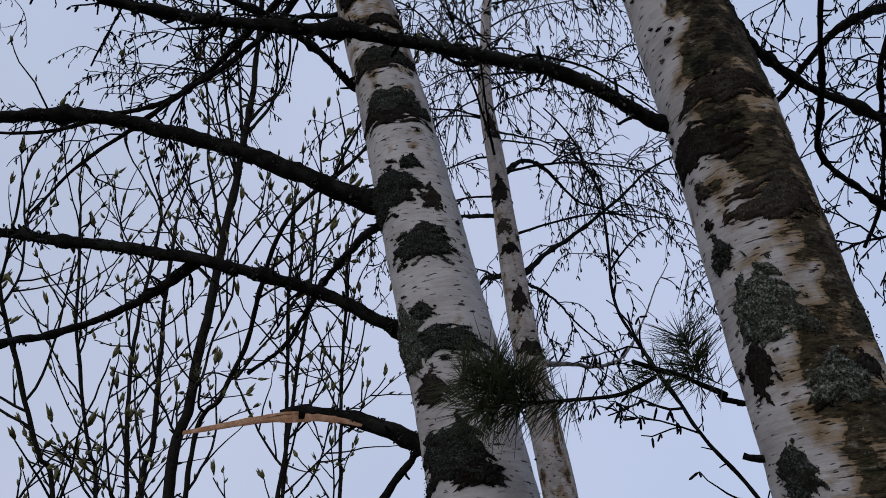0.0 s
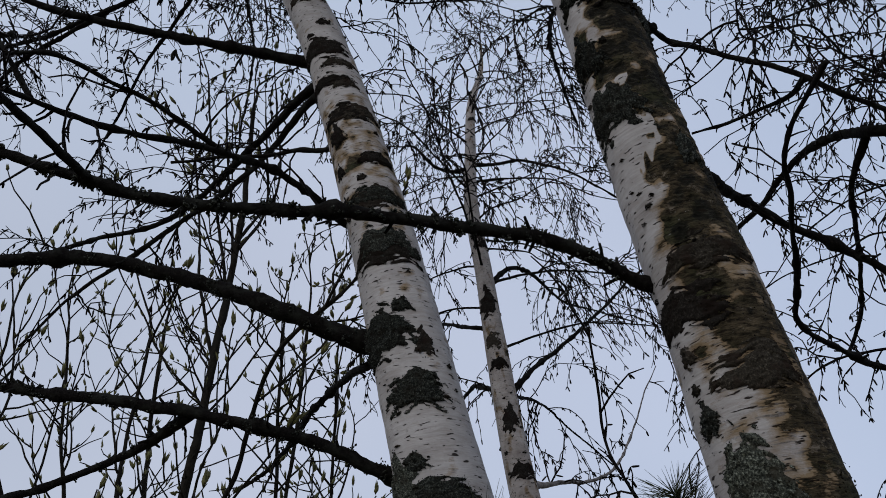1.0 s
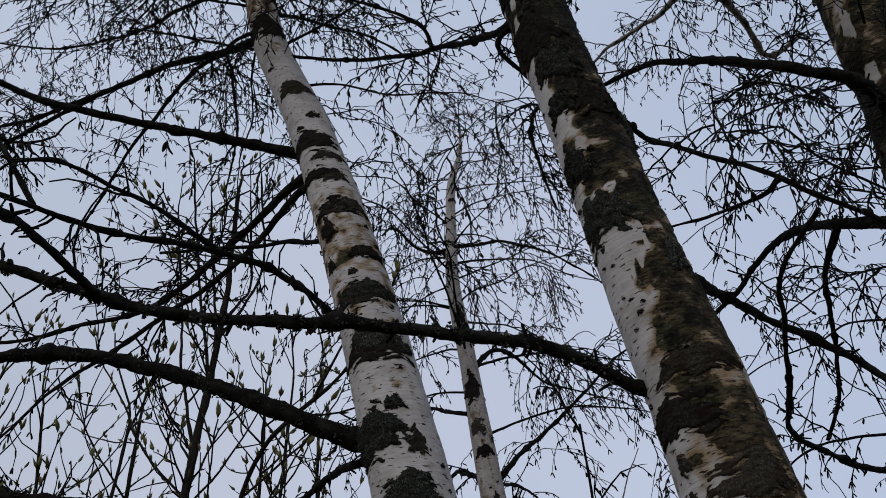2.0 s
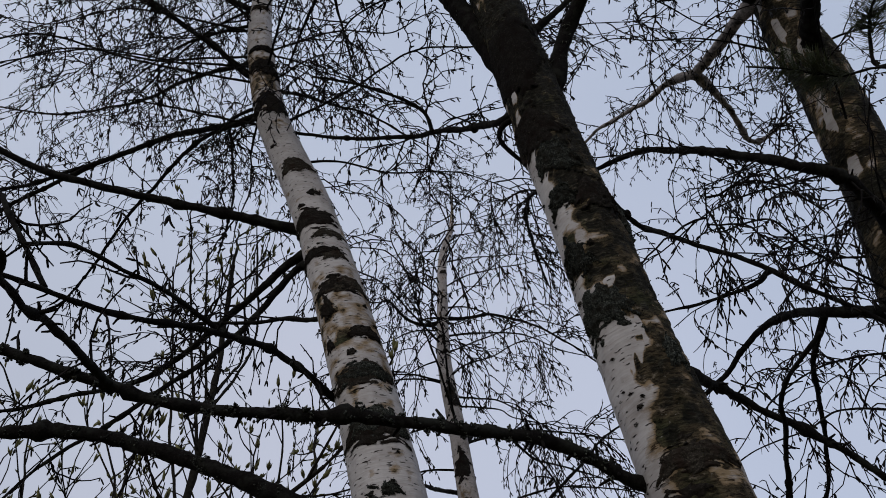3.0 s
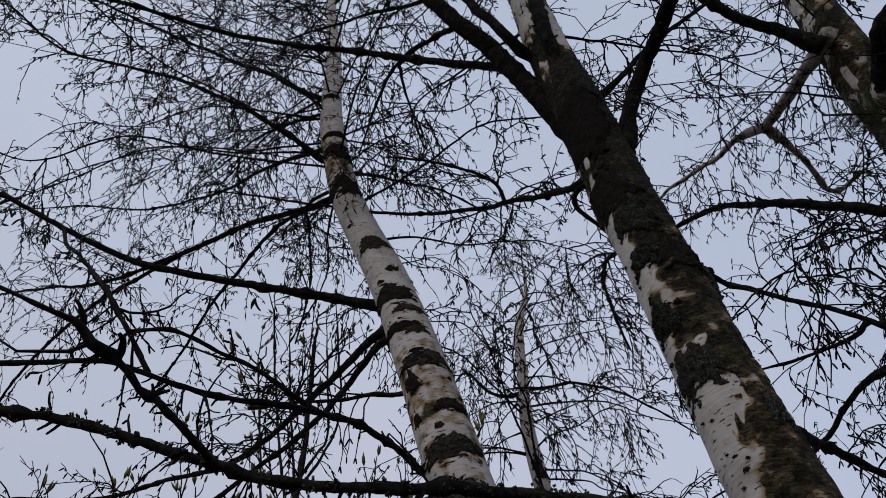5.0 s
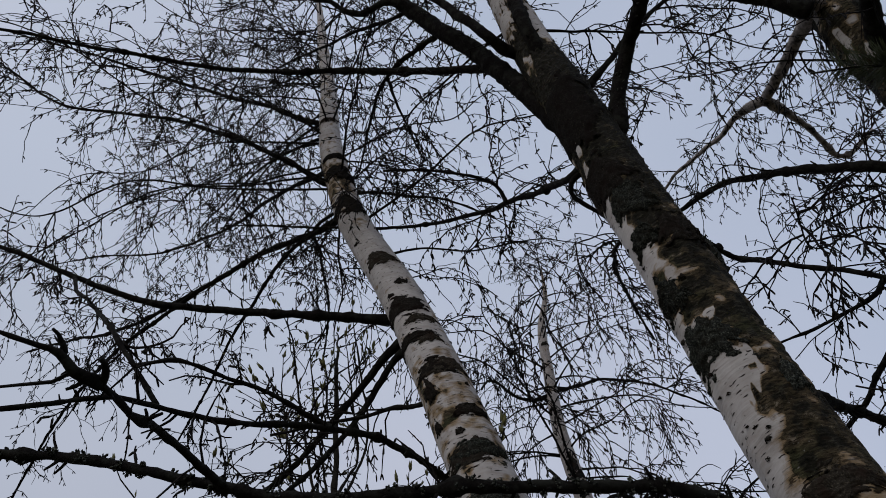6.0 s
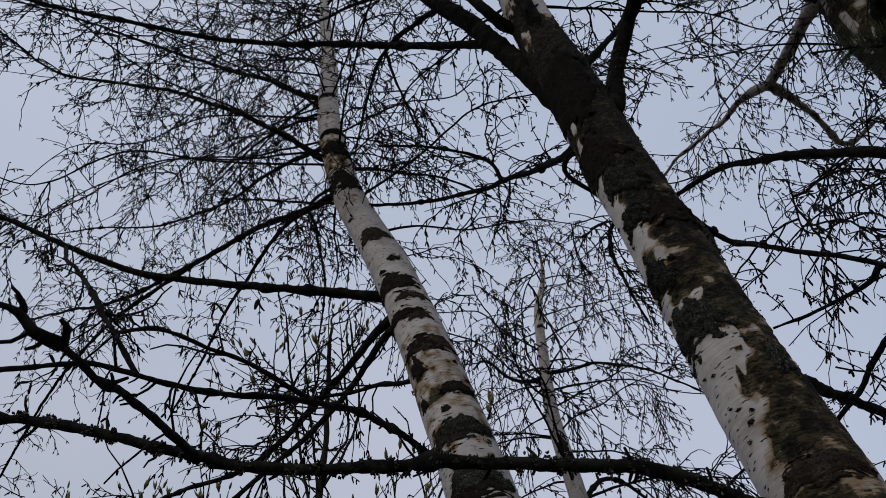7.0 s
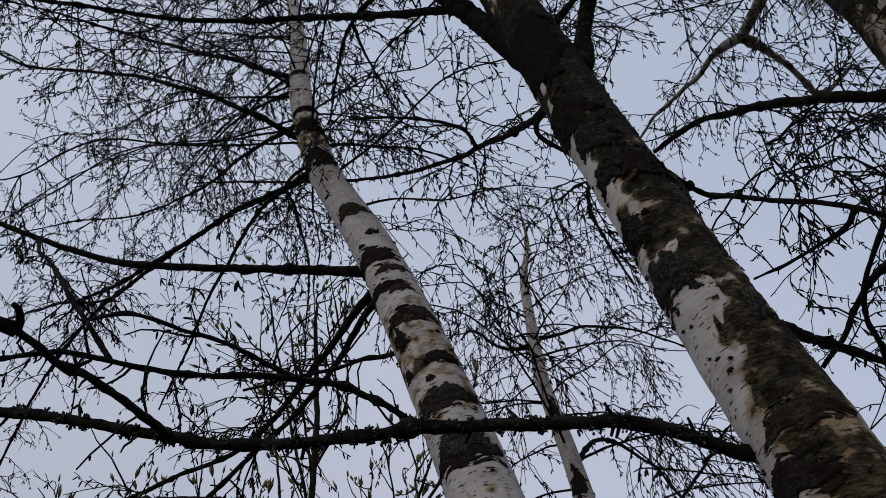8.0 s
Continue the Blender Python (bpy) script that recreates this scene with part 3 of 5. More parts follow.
birch_left_stem.patch(1.988, 233, 0.04, 0.036, lichen=False, seed=19)
birch_left_stem.patch(1.857, 239, 0.088, 0.062, lichen=True, seed=20)
birch_left_stem.patch(1.807, 260, 0.048, 0.027, lichen=False, seed=21)
birch_left_stem.patch(4.997, 284, 0.065, 0.032, lichen=False, seed=22)
birch_left_stem.patch(4.824, 284, 0.071, 0.064, lichen=False, seed=23)
birch_left_stem.patch(4.508, 264, 0.077, 0.086, lichen=False, seed=24)
birch_left_stem.patch(4.027, 264, 0.052, 0.031, lichen=False, seed=25)
birch_left_stem.patch(5.414, 270, 0.046, 0.025, lichen=False, seed=26)
birch_left_stem.patch(3.481, 239, 0.074, 0.029, lichen=False, seed=27)
birch_left_stem.patch(3.299, 260, 0.07, 0.037, lichen=False, seed=28)
birch_left_stem.patch(3.208, 226, 0.029, 0.03, lichen=False, seed=29)
birch_left_stem.patch(3.092, 295, 0.045, 0.024, lichen=False, seed=30)
birch_left_stem.patch(3.012, 257, 0.016, 0.013, lichen=False, seed=31)
birch_left_stem.patch(2.936, 273, 0.083, 0.036, lichen=True, seed=32)
birch_left_stem.patch(2.774, 268, 0.075, 0.051, lichen=True, seed=33)
birch_left_stem.patch(2.102, 213, 0.055, 0.078, lichen=True, seed=34)
birch_left_stem.patch(2.341, 265, 0.07, 0.041, lichen=True, seed=35)
birch_left_stem.patch(1.804, 281, 0.021, 0.022, lichen=True, seed=36)
birch_left_stem.patch(1.974, 356, 0.018, 0.038, lichen=False, seed=37)
birch_right = root("birch_tree", (0.75, 1.45, 0), "leaning birch with white bark browned by algae and lichen", "birch tree", GROVE)
birch_right_stem = Trunk(birch_right, [(0.755, 1.42, -0.2, 0.17), (0.72, 1.37, 0.6, 0.14), (0.69, 1.31, 1.2, 0.122), (0.6602, 1.2443, 1.668, 0.1104), (0.6362, 1.2065, 2.008, 0.1055), (0.6054, 1.1625, 2.347, 0.0983), (0.5674, 1.1167, 2.685, 0.0884), (0.5437, 1.0871, 3.027, 0.0849), (0.5199, 1.0699, 3.369, 0.0857), (0.4949, 1.0313, 3.707, 0.0809), (0.462, 0.9948, 4.046, 0.0735), (0.452, 0.9689, 4.389, 0.0660), (0.435, 0.9321, 5.2, 0.042), (0.42, 0.9121, 6.2, 0.012)], bark_white, 4.0, lambda z, a, n, m: np.interp(z, [2.2, 2.5], [0.16, 0.08]) + np.interp(z, [2.0, 2.3, 2.45, 3.0], [0.28, 0.36, 0.64, 0.8]) * max(-1.0, min(1.0, (((a - 65) % 360) - np.interp(z, [2.05, 2.2, 2.35, 2.48, 2.6, 2.75, 2.9, 3.1, 3.3, 3.6], [158, 154, 146, 150, 172, 146, 152, 146, 122, 92]) + np.interp(z, [2.3, 2.5], [0, 1]) * (38 * n + 34 * m)) / np.interp(z, [2.3, 2.5], [38, 25]))) + 0.42 * n + 0.4 * m + 0.95 * max(0.0, min(1.0, (z - 3.2) / 0.4)), islands=[(4.24, 205, 0.046, 0.13), (4.42, 215, 0.05, 0.10), (4.22, 312, 0.022, 0.11), (4.08, 314, 0.015, 0.07), (3.918, 211, 0.022, 0.06), (3.473, 208, 0.016, 0.034), (3.352, 201, 0.015, 0.051), (3.203, 196, 0.018, 0.068), (3.013, 228, 0.014, 0.010), (4.088, 295, 0.023, 0.15), (2.619, 234, 0.032, 0.053), (3.173, 250, 0.014, 0.015), (2.76, 247, 0.011, 0.009), (2.63, 246, 0.03, 0.02), (3.15, 206, 0.016, 0.03)], shag=12000, torn=0.75)
birch_right_stem.patch(2.86, 207, 0.042, 0.050, lichen=True, seed=4)
birch_right_stem.patch(2.70, 222, 0.062, 0.060, lichen=True, seed=5)
birch_right_stem.patch(2.566, 292, 0.022, 0.036, lichen=True, seed=6)
birch_right_stem.patch(2.117, 263, 0.063, 0.04, lichen=False, seed=7)
birch_right_stem.patch(2.054, 203, 0.028, 0.027, lichen=True, seed=8)
birch_right_stem.patch(2.255, 216, 0.066, 0.047, lichen=False, seed=9)
birch_right_stem.patch(2.345, 259, 0.064, 0.032, lichen=False, seed=10)
birch_right_stem.patch(3.3, 165, 0.026, 0.053, lichen=False, seed=11)
birch_right_stem.patch(3.036, 282, 0.045, 0.059, lichen=False, seed=12)
birch_right_stem.patch(1.95, 227, 0.058, 0.062, lichen=True, seed=13)
birch_right_stem.patch(1.865, 204, 0.029, 0.047, lichen=False, seed=14)
birch_right_stem.patch(1.816, 265, 0.05, 0.035, lichen=True, seed=15)
birch_right_stem.patch(1.836, 290, 0.025, 0.026, lichen=False, seed=16)
birch_right_stem.patch(1.704, 210, 0.034, 0.042, lichen=True, seed=17)
birch_right_stem.patch(2.171, 203, 0.019, 0.02, lichen=False, seed=18)
birch_right_stem.patch(2.113, 198, 0.012, 0.011, lichen=False, seed=19)
birch_right_stem.patch(3.045, 221, 0.04, 0.040, lichen=True, seed=20)
birch_right_stem.patch(3.302, 219, 0.071, 0.083, lichen=False, seed=21)
birch_right_stem.patch(3.631, 224, 0.095, 0.163, lichen=False, seed=22)
birch_right_stem.patch(3.178, 236, 0.06, 0.054, lichen=True, seed=23)
birch_right_stem.patch(2.976, 343, 0.022, 0.056, lichen=True, seed=24)
birch_slender = root("birch_tree", (0.36, 1.9, 0), "slender pale birch with dark blotches and a fine crown", "birch tree", GROVE)
birch_slender_stem = Trunk(birch_slender, [(0.37, 1.88, -0.2, 0.06), (0.36, 2, 0.8, 0.052), (0.359, 2.2612, 1.882, 0.0490), (0.3478, 2.4463, 2.402, 0.0465), (0.3582, 2.6317, 2.922, 0.0430), (0.3759, 2.8139, 3.443, 0.0380), (0.389, 2.9878, 3.96, 0.0345), (0.4516, 3.1611, 4.479, 0.0300), (0.5253, 3.3333, 4.999, 0.0260), (0.640, 3.45, 5.40, 0.0150), (0.70, 3.56, 5.80, 0.0050)], bark_mid, 7.0, lambda z, a, n, m: -0.30 + 0.22 * max(0.0, min(1.0, (3.3 - z) / 0.4)) + 0.7 * max(0.0, min(1.0, (z - 5.2) / 0.4)) + 0.70 * n + 0.6 * m, shag=700)
birch_slender_stem.patch(3.603, 290, 0.034, 0.032, lichen=False, seed=7)
birch_slender_stem.patch(3.202, 264, 0.038, 0.082, lichen=False, seed=8)
birch_slender_stem.patch(2.993, 253, 0.031, 0.05, lichen=False, seed=9)
birch_slender_stem.patch(2.871, 263, 0.033, 0.036, lichen=False, seed=10)
birch_slender_stem.patch(2.605, 270, 0.03, 0.064, lichen=False, seed=11)
birch_slender_stem.patch(2.399, 280, 0.037, 0.039, lichen=False, seed=12)
birch_slender_stem.patch(4.779, 290, 0.027, 0.023, lichen=False, seed=13)
birch_slender_stem.patch(4.124, 241, 0.024, 0.015, lichen=False, seed=14)
birch_slender_stem.patch(3.686, 272, 0.032, 0.057, lichen=False, seed=15)
birch_mossy = root("birch_tree", (1.56, 2.20, 0), "mossy dark-barked birch with grey side limbs", "birch tree", GROVE)
birch_mossy_stem = Trunk(birch_mossy, [(1.564, 2.203, -0.200, 0.170), (1.684, 2.053, 1.200, 0.150), (1.874, 1.823, 2.803, 0.130), (1.970, 1.653, 3.603, 0.122), (1.957, 1.598, 3.802, 0.118), (1.946, 1.541, 4.000, 0.114), (1.930, 1.480, 4.197, 0.110), (1.886, 1.428, 4.390, 0.106), (1.866, 1.362, 4.584, 0.102), (1.886, 1.262, 5.384, 0.075), (1.886, 1.212, 6.384, 0.030)], bark_white, 9.0, lambda z, a, n, m: 0.85 + 0.95 * n + 0.35 * m, islands=[(4.25, 235, 0.038, 0.03), (4.31, 268, 0.03, 0.02), (4.26, 193, 0.013, 0.045), (4.37, 207, 0.014, 0.05), (3.70, 209, 0.022, 0.035), (3.92, 209, 0.018, 0.055), (4.896, 190, 0.034, 0.06), (4.75, 198, 0.028, 0.045), (4.565, 190, 0.012, 0.05), (4.08, 241, 0.02, 0.02)], shag=6000, torn=0.6)
limb(birch_mossy, [(1.900, 1.420, 4.240), (1.850, 1.300, 4.262), (1.814, 1.145, 4.300), (1.844, 1.060, 4.313), (1.870, 0.985, 4.342), (1.885, 0.900, 4.379), (1.93, 0.78, 4.45)], 0.040, 0.026, seed=65, rough=0.2, sides=14, first=0.0)
birch_left_stem.flecks(50, 1.8, 5.4, 60)
birch_right_stem.flecks(30, 1.7, 3.3, 160, 212, 42)
birch_slender_stem.flecks(24, 2.0, 5.0, 260)
limb(birch_right, [(0.607, 1.165, 2.331), (0.491, 1.172, 2.351), (0.330, 1.095, 2.404), (0.158, 1.025, 2.414), (-0.015, 0.957, 2.415), (-0.196, 0.915, 2.417), (-0.376, 0.881, 2.437), (-0.546, 0.827, 2.488), (-0.720, 0.784, 2.541), (-0.875, 0.746, 2.568), (-1.030, 0.707, 2.576), (-1.185, 0.669, 2.563)], 0.0135, 0.006545, seed=11, twigs=4, reach=0.12, level=0, rough=0.3, grip=90, sides=16, spurs=16, bud=0.014)
limb(birch_left, [(0.025, 1.628, 2.515), (-0.097, 1.644, 2.535), (-0.277, 1.603, 2.617), (-0.457, 1.603, 2.709), (-0.639, 1.617, 2.797), (-0.832, 1.600, 2.846), (-1.028, 1.558, 2.829), (-1.255, 1.509, 2.809), (-1.483, 1.461, 2.790), (-1.710, 1.412, 2.770)], 0.026, 0.01078, seed=12, twigs=3, reach=0.15, level=0, rough=0.26, grip=60, sides=16, spurs=10, bud=0.014)
limb(birch_left, [(0.070, 1.612, 2.151), (-0.025, 1.637, 2.171), (-0.187, 1.565, 2.239), (-0.358, 1.497, 2.286), (-0.540, 1.487, 2.340), (-0.725, 1.490, 2.387), (-0.910, 1.484, 2.431), (-1.104, 1.478, 2.457), (-1.299, 1.471, 2.464), (-1.493, 1.465, 2.450)], 0.017, 0.00693, seed=13, twigs=5, reach=0.15, level=0, rough=0.28, grip=70, sides=14, spurs=18, bud=0.014)
limb(birch_left, [(-0.458, 1.491, 2.316), (-0.564, 1.553, 2.288), (-0.654, 1.617, 2.283), (-0.751, 1.664, 2.272), (-0.839, 1.626, 2.230), (-0.894, 1.545, 2.181), (-0.944, 1.471, 2.116), (-0.994, 1.397, 2.031), (-1.045, 1.323, 1.927), (-1.095, 1.249, 1.802)], 0.01008, 0.00588, seed=14, twigs=8, reach=0.15, level=0, rough=0.2, grip=20, bud=0.014)
branch_ld = limb(birch_left, [(-0.171, 1.738, 3.722), (-0.255, 1.777, 3.742), (-0.544, 1.719, 3.802), (-0.833, 1.655, 3.857), (-1.120, 1.590, 3.914), (-1.377, 1.492, 4.033), (-1.625, 1.384, 4.164), (-1.831, 1.294, 4.253), (-2.038, 1.204, 4.322)], 0.01904, 0.00588, seed=15, twigs=10, reach=0.25, droop=0.8, level=1, sides=14)
branch_le = limb(birch_left, [(-0.374, 1.820, 4.589), (-0.489, 1.915, 4.609), (-0.853, 2.107, 4.773), (-1.252, 2.294, 4.830), (-1.645, 2.479, 4.921), (-2.018, 2.663, 5.079), (-2.391, 2.816, 5.269), (-2.726, 2.953, 5.420)], 0.0168, 0.00588, seed=16, twigs=16, reach=0.4, droop=0.5, level=1)
branch_lf = limb(birch_left, [(-0.367, 1.817, 4.532), (-0.509, 1.876, 4.552), (-0.751, 2.060, 4.624), (-0.966, 2.284, 4.629), (-1.184, 2.503, 4.583), (-1.379, 2.744, 4.558), (-1.572, 2.988, 4.590), (-1.757, 3.222, 4.601)], 0.0112, 0.0049, seed=17, twigs=13, reach=0.32, droop=0.55, level=1)
branch_lg = limb(birch_left, [(-0.376, 1.820, 4.610), (-0.562, 1.933, 4.630), (-0.623, 2.256, 4.867), (-0.687, 2.592, 5.083), (-0.754, 2.952, 5.256), (-0.863, 3.329, 5.354), (-0.998, 3.706, 5.419)], 0.00784, 0.0056, seed=18, twigs=13, reach=0.32, droop=0.55, level=1)
limb(birch_left, [(-0.143, 1.720, 3.573), (-0.241, 1.782, 3.593), (-0.444, 1.951, 3.542), (-0.655, 2.105, 3.476), (-0.889, 2.231, 3.436), (-1.151, 2.295, 3.437), (-1.414, 2.351, 3.421), (-1.676, 2.351, 3.465), (-1.972, 2.351, 3.495)], 0.01568, 0.00392, seed=19, twigs=13, reach=0.32, droop=0.55, level=1)
limb(birch_left, [(-0.136, 1.715, 3.531), (-0.242, 1.797, 3.551), (-0.370, 1.871, 3.435), (-0.490, 1.859, 3.288), (-0.633, 1.849, 3.160), (-0.785, 1.863, 3.052), (-0.953, 1.941, 3.000), (-1.084, 2.002, 2.939), (-1.215, 2.063, 2.859)], 0.01344, 0.00392, seed=20, twigs=13, reach=0.32, droop=0.55, level=1)
limb(birch_left, [(-0.078, 1.678, 3.219), (-0.174, 1.701, 3.239), (-0.272, 1.724, 3.275), (-0.373, 1.753, 3.297), (-0.479, 1.752, 3.307), (-0.586, 1.765, 3.316), (-0.691, 1.783, 3.326)], 0.00896, 0.0042, seed=21, twigs=13, reach=0.32, droop=0.55, level=1)
limb(birch_left, [(-0.029, 1.653, 2.897), (-0.116, 1.657, 2.917), (-0.191, 1.506, 2.916), (-0.282, 1.364, 2.902), (-0.390, 1.243, 2.864), (-0.509, 1.134, 2.815), (-0.619, 1.009, 2.786), (-0.722, 0.881, 2.751), (-0.836, 0.778, 2.680), (-0.937, 0.687, 2.597), (-1.038, 0.595, 2.494)], 0.01008, 0.00392, seed=22, twigs=10, reach=0.18, level=1, rough=0.3, spurs=24, bud=0.014)
limb(birch_right, [(-0.451, 0.845, 2.455), (-0.458, 0.814, 2.458), (-0.475, 0.721, 2.450), (-0.476, 0.634, 2.424), (-0.471, 0.546, 2.381), (-0.465, 0.468, 2.359)], 0.0068, 0.0046, seed=23, twigs=7, reach=0.12, level=0, rough=0.3, spurs=24, bud=0.012)
limb(birch_right, [(-0.465, 0.468, 2.359), (-0.480, 0.441, 2.363), (-0.493, 0.419, 2.376), (-0.515, 0.402, 2.379), (-0.542, 0.380, 2.382), (-0.576, 0.357, 2.393)], 0.0068, 0.0022, seed=73, twigs=8, reach=0.10, level=0, rough=0.35, spurs=30, bud=0.012)
limb(birch_right, [(-0.465, 0.468, 2.359), (-0.457, 0.452, 2.364), (-0.452, 0.435, 2.369)], 0.0046, 0.0018, seed=74, rough=0.3, spurs=40)
limb(birch_right, [(-0.493, 0.419, 2.376), (-0.493, 0.403, 2.382), (-0.494, 0.388, 2.389)], 0.0040, 0.0016, seed=75, rough=0.3, spurs=40)
limb(birch_left, [(-0.407, 1.830, 4.874), (-0.494, 1.855, 4.894), (-0.722, 1.719, 5.046), (-0.970, 1.607, 5.184), (-1.239, 1.529, 5.305), (-1.523, 1.475, 5.401), (-1.794, 1.395, 5.498), (-2.004, 1.236, 5.651), (-2.280, 1.027, 5.832)], 0.01456, 0.00294, seed=24, twigs=12, reach=0.42, droop=0.5, level=1)
limb(birch_left, [(-0.423, 1.835, 5.014), (-0.512, 1.890, 5.034), (-0.821, 2.100, 5.264), (-1.128, 2.350, 5.456), (-1.466, 2.552, 5.650), (-1.842, 2.700, 5.819), (-2.243, 2.746, 5.994), (-2.662, 2.800, 6.113), (-2.948, 2.837, 6.174)], 0.01232, 0.00294, seed=25, twigs=12, reach=0.42, droop=0.5, level=1)
limb(birch_left, [(-0.445, 1.847, 5.505), (-0.522, 1.862, 5.525), (-0.765, 1.788, 5.692), (-1.030, 1.724, 5.829), (-1.290, 1.631, 5.961), (-1.554, 1.529, 6.079), (-1.816, 1.420, 6.193), (-2.085, 1.316, 6.297), (-2.436, 1.180, 6.413)], 0.01344, 0.00294, seed=26, twigs=12, reach=0.42, droop=0.5, level=1)
limb(birch_left, [(-0.445, 1.844, 5.308), (-0.538, 1.853, 5.328), (-0.694, 1.886, 5.312), (-0.848, 1.924, 5.292), (-0.989, 1.987, 5.246), (-1.125, 2.056, 5.195), (-1.258, 2.127, 5.142)], 0.00896, 0.0028, seed=27, twigs=12, reach=0.42, droop=0.5, level=1)
limb(birch_right, [(0.509, 1.053, 3.518), (0.431, 1.168, 3.538), (0.345, 1.390, 3.802), (0.204, 1.605, 4.045), (-0.022, 1.770, 4.258), (-0.321, 1.843, 4.435), (-0.639, 1.860, 4.592), (-0.997, 1.879, 4.749)], 0.01232, 0.00392, seed=28, twigs=13, reach=0.32, droop=0.4, level=1)
limb(birch_right, [(0.277, 1.494, 3.919), (0.238, 1.454, 4.002), (0.150, 1.417, 4.045), (0.054, 1.392, 4.078), (-0.048, 1.379, 4.100), (-0.151, 1.369, 4.119)], 0.00672, 0.0042, seed=29, twigs=13, reach=0.32, droop=0.4, level=1)
limb(birch_left, [(-0.388, 1.824, 4.715), (-0.363, 1.844, 4.735), (-0.225, 1.860, 4.706), (-0.091, 1.887, 4.668), (0.043, 1.914, 4.629), (0.167, 1.957, 4.577), (0.286, 2.007, 4.517)], 0.00784, 0.0042, seed=30, twigs=13, reach=0.32, droop=0.55, level=1)
limb(birch_right, [(0.375, 1.062, 4.005), (0.325, 1.058, 4.128), (0.257, 1.098, 4.243), (0.139, 1.133, 4.361), (-0.031, 1.149, 4.483), (-0.357, 1.171, 4.690), (-0.723, 1.113, 4.769), (-1.075, 0.977, 4.795), (-1.419, 0.818, 4.810), (-1.873, 0.608, 4.810)], 0.0175, 0.0045, seed=31, twigs=16, reach=0.4, droop=0.6, level=1, sides=14)
limb(birch_right, [(0.150, 1.004, 4.540), (0.074, 0.997, 4.656), (-0.024, 1.039, 4.721), (-0.125, 1.078, 4.785), (-0.220, 1.122, 4.843), (-0.293, 1.167, 4.900), (-0.395, 1.211, 4.953), (-0.56, 1.27, 5.02)], 0.010, 0.004, seed=66, twigs=12, reach=0.34, droop=0.6, level=1)
limb(birch_right, [(0.115, 0.994, 4.615), (0.038, 0.961, 4.698), (-0.027, 0.975, 4.746), (-0.075, 1.009, 4.786), (-0.126, 1.030, 4.831), (-0.190, 1.022, 4.884), (-0.235, 1.001, 4.943), (-0.317, 0.989, 4.994), (-0.436, 0.952, 5.047), (-0.62, 0.90, 5.12)], 0.0155, 0.006, seed=67, twigs=12, reach=0.36, droop=0.6, level=1)
limb(birch_right, [(0.225, 1.025, 4.376), (0.182, 1.035, 4.459), (0.094, 1.093, 4.506), (0.004, 1.157, 4.547), (-0.063, 1.222, 4.586), (-0.109, 1.291, 4.620), (-0.152, 1.379, 4.643), (-0.187, 1.463, 4.667), (-0.236, 1.574, 4.673), (-0.29, 1.70, 4.67)], 0.012, 0.004, seed=68, twigs=12, reach=0.34, droop=0.7, level=1)
limb(birch_right, [(-0.063, 1.222, 4.586), (-0.061, 1.288, 4.622), (-0.054, 1.370, 4.651), (-0.037, 1.460, 4.673), (-0.016, 1.573, 4.681), (0.02, 1.72, 4.68)], 0.007, 0.0035, seed=69, twigs=13, reach=0.34, droop=0.8, level=1)
limb(birch_right, [(0.494, 1.030, 3.718), (0.452, 1.082, 3.738), (0.412, 1.070, 3.895), (0.361, 1.057, 4.049), (0.303, 1.043, 4.199), (0.238, 1.028, 4.347), (0.171, 1.010, 4.494), (0.109, 0.993, 4.630), (0.047, 0.977, 4.765), (-0.014, 0.960, 4.901), (-0.076, 0.944, 5.037), (-0.138, 0.927, 5.172), (-0.200, 0.910, 5.308)], 0.04144, 0.02352, seed=32, rough=0.18, grip=20, sides=16, first=0.0)
limb(birch_right, [(0.508, 1.051, 3.534), (0.585, 1.038, 3.554), (0.620, 1.013, 3.647), (0.658, 0.975, 3.734), (0.697, 0.903, 3.790), (0.730, 0.807, 3.794), (0.761, 0.711, 3.811), (0.791, 0.617, 3.828), (0.822, 0.523, 3.844), (0.852, 0.429, 3.861), (0.882, 0.336, 3.877), (0.913, 0.242, 3.894), (0.943, 0.148, 3.911), (0.973, 0.054, 3.927), (1.003, -0.040, 3.944), (1.034, -0.134, 3.961)], 0.02576, 0.01372, seed=33, rough=0.18, grip=20, sides=16, twigs=6)
limb(birch_right, [(0.472, 1.000, 3.905), (0.456, 0.950, 3.975), (0.444, 0.922, 4.035), (0.443, 0.900, 4.125), (0.450, 0.894, 4.245), (0.458, 0.860, 4.409), (0.472, 0.800, 4.647), (0.487, 0.735, 4.90)], 0.028, 0.018, seed=34, rough=0.18, sides=14, first=0.0)
limb(birch_right, [(0.430, 1.005, 4.060), (0.366, 0.974, 4.079), (0.322, 0.930, 4.096), (0.286, 0.911, 4.168), (0.249, 0.902, 4.253), (0.203, 0.884, 4.375), (0.145, 0.868, 4.52), (0.08, 0.85, 4.68)], 0.021, 0.012, seed=64, rough=0.18, sides=14, first=0.0, twigs=4)
limb(birch_right, [(0.593, 1.083, 3.903), (0.690, 1.065, 3.997), (0.783, 1.041, 4.094), (0.884, 1.023, 4.184), (0.992, 1.008, 4.267), (1.100, 0.993, 4.349), (1.199, 0.979, 4.404), (1.298, 0.966, 4.439), (1.397, 0.952, 4.454), (1.496, 0.938, 4.450)], 0.01008, 0.00588, seed=35, twigs=13, reach=0.32, droop=0.4, level=1)
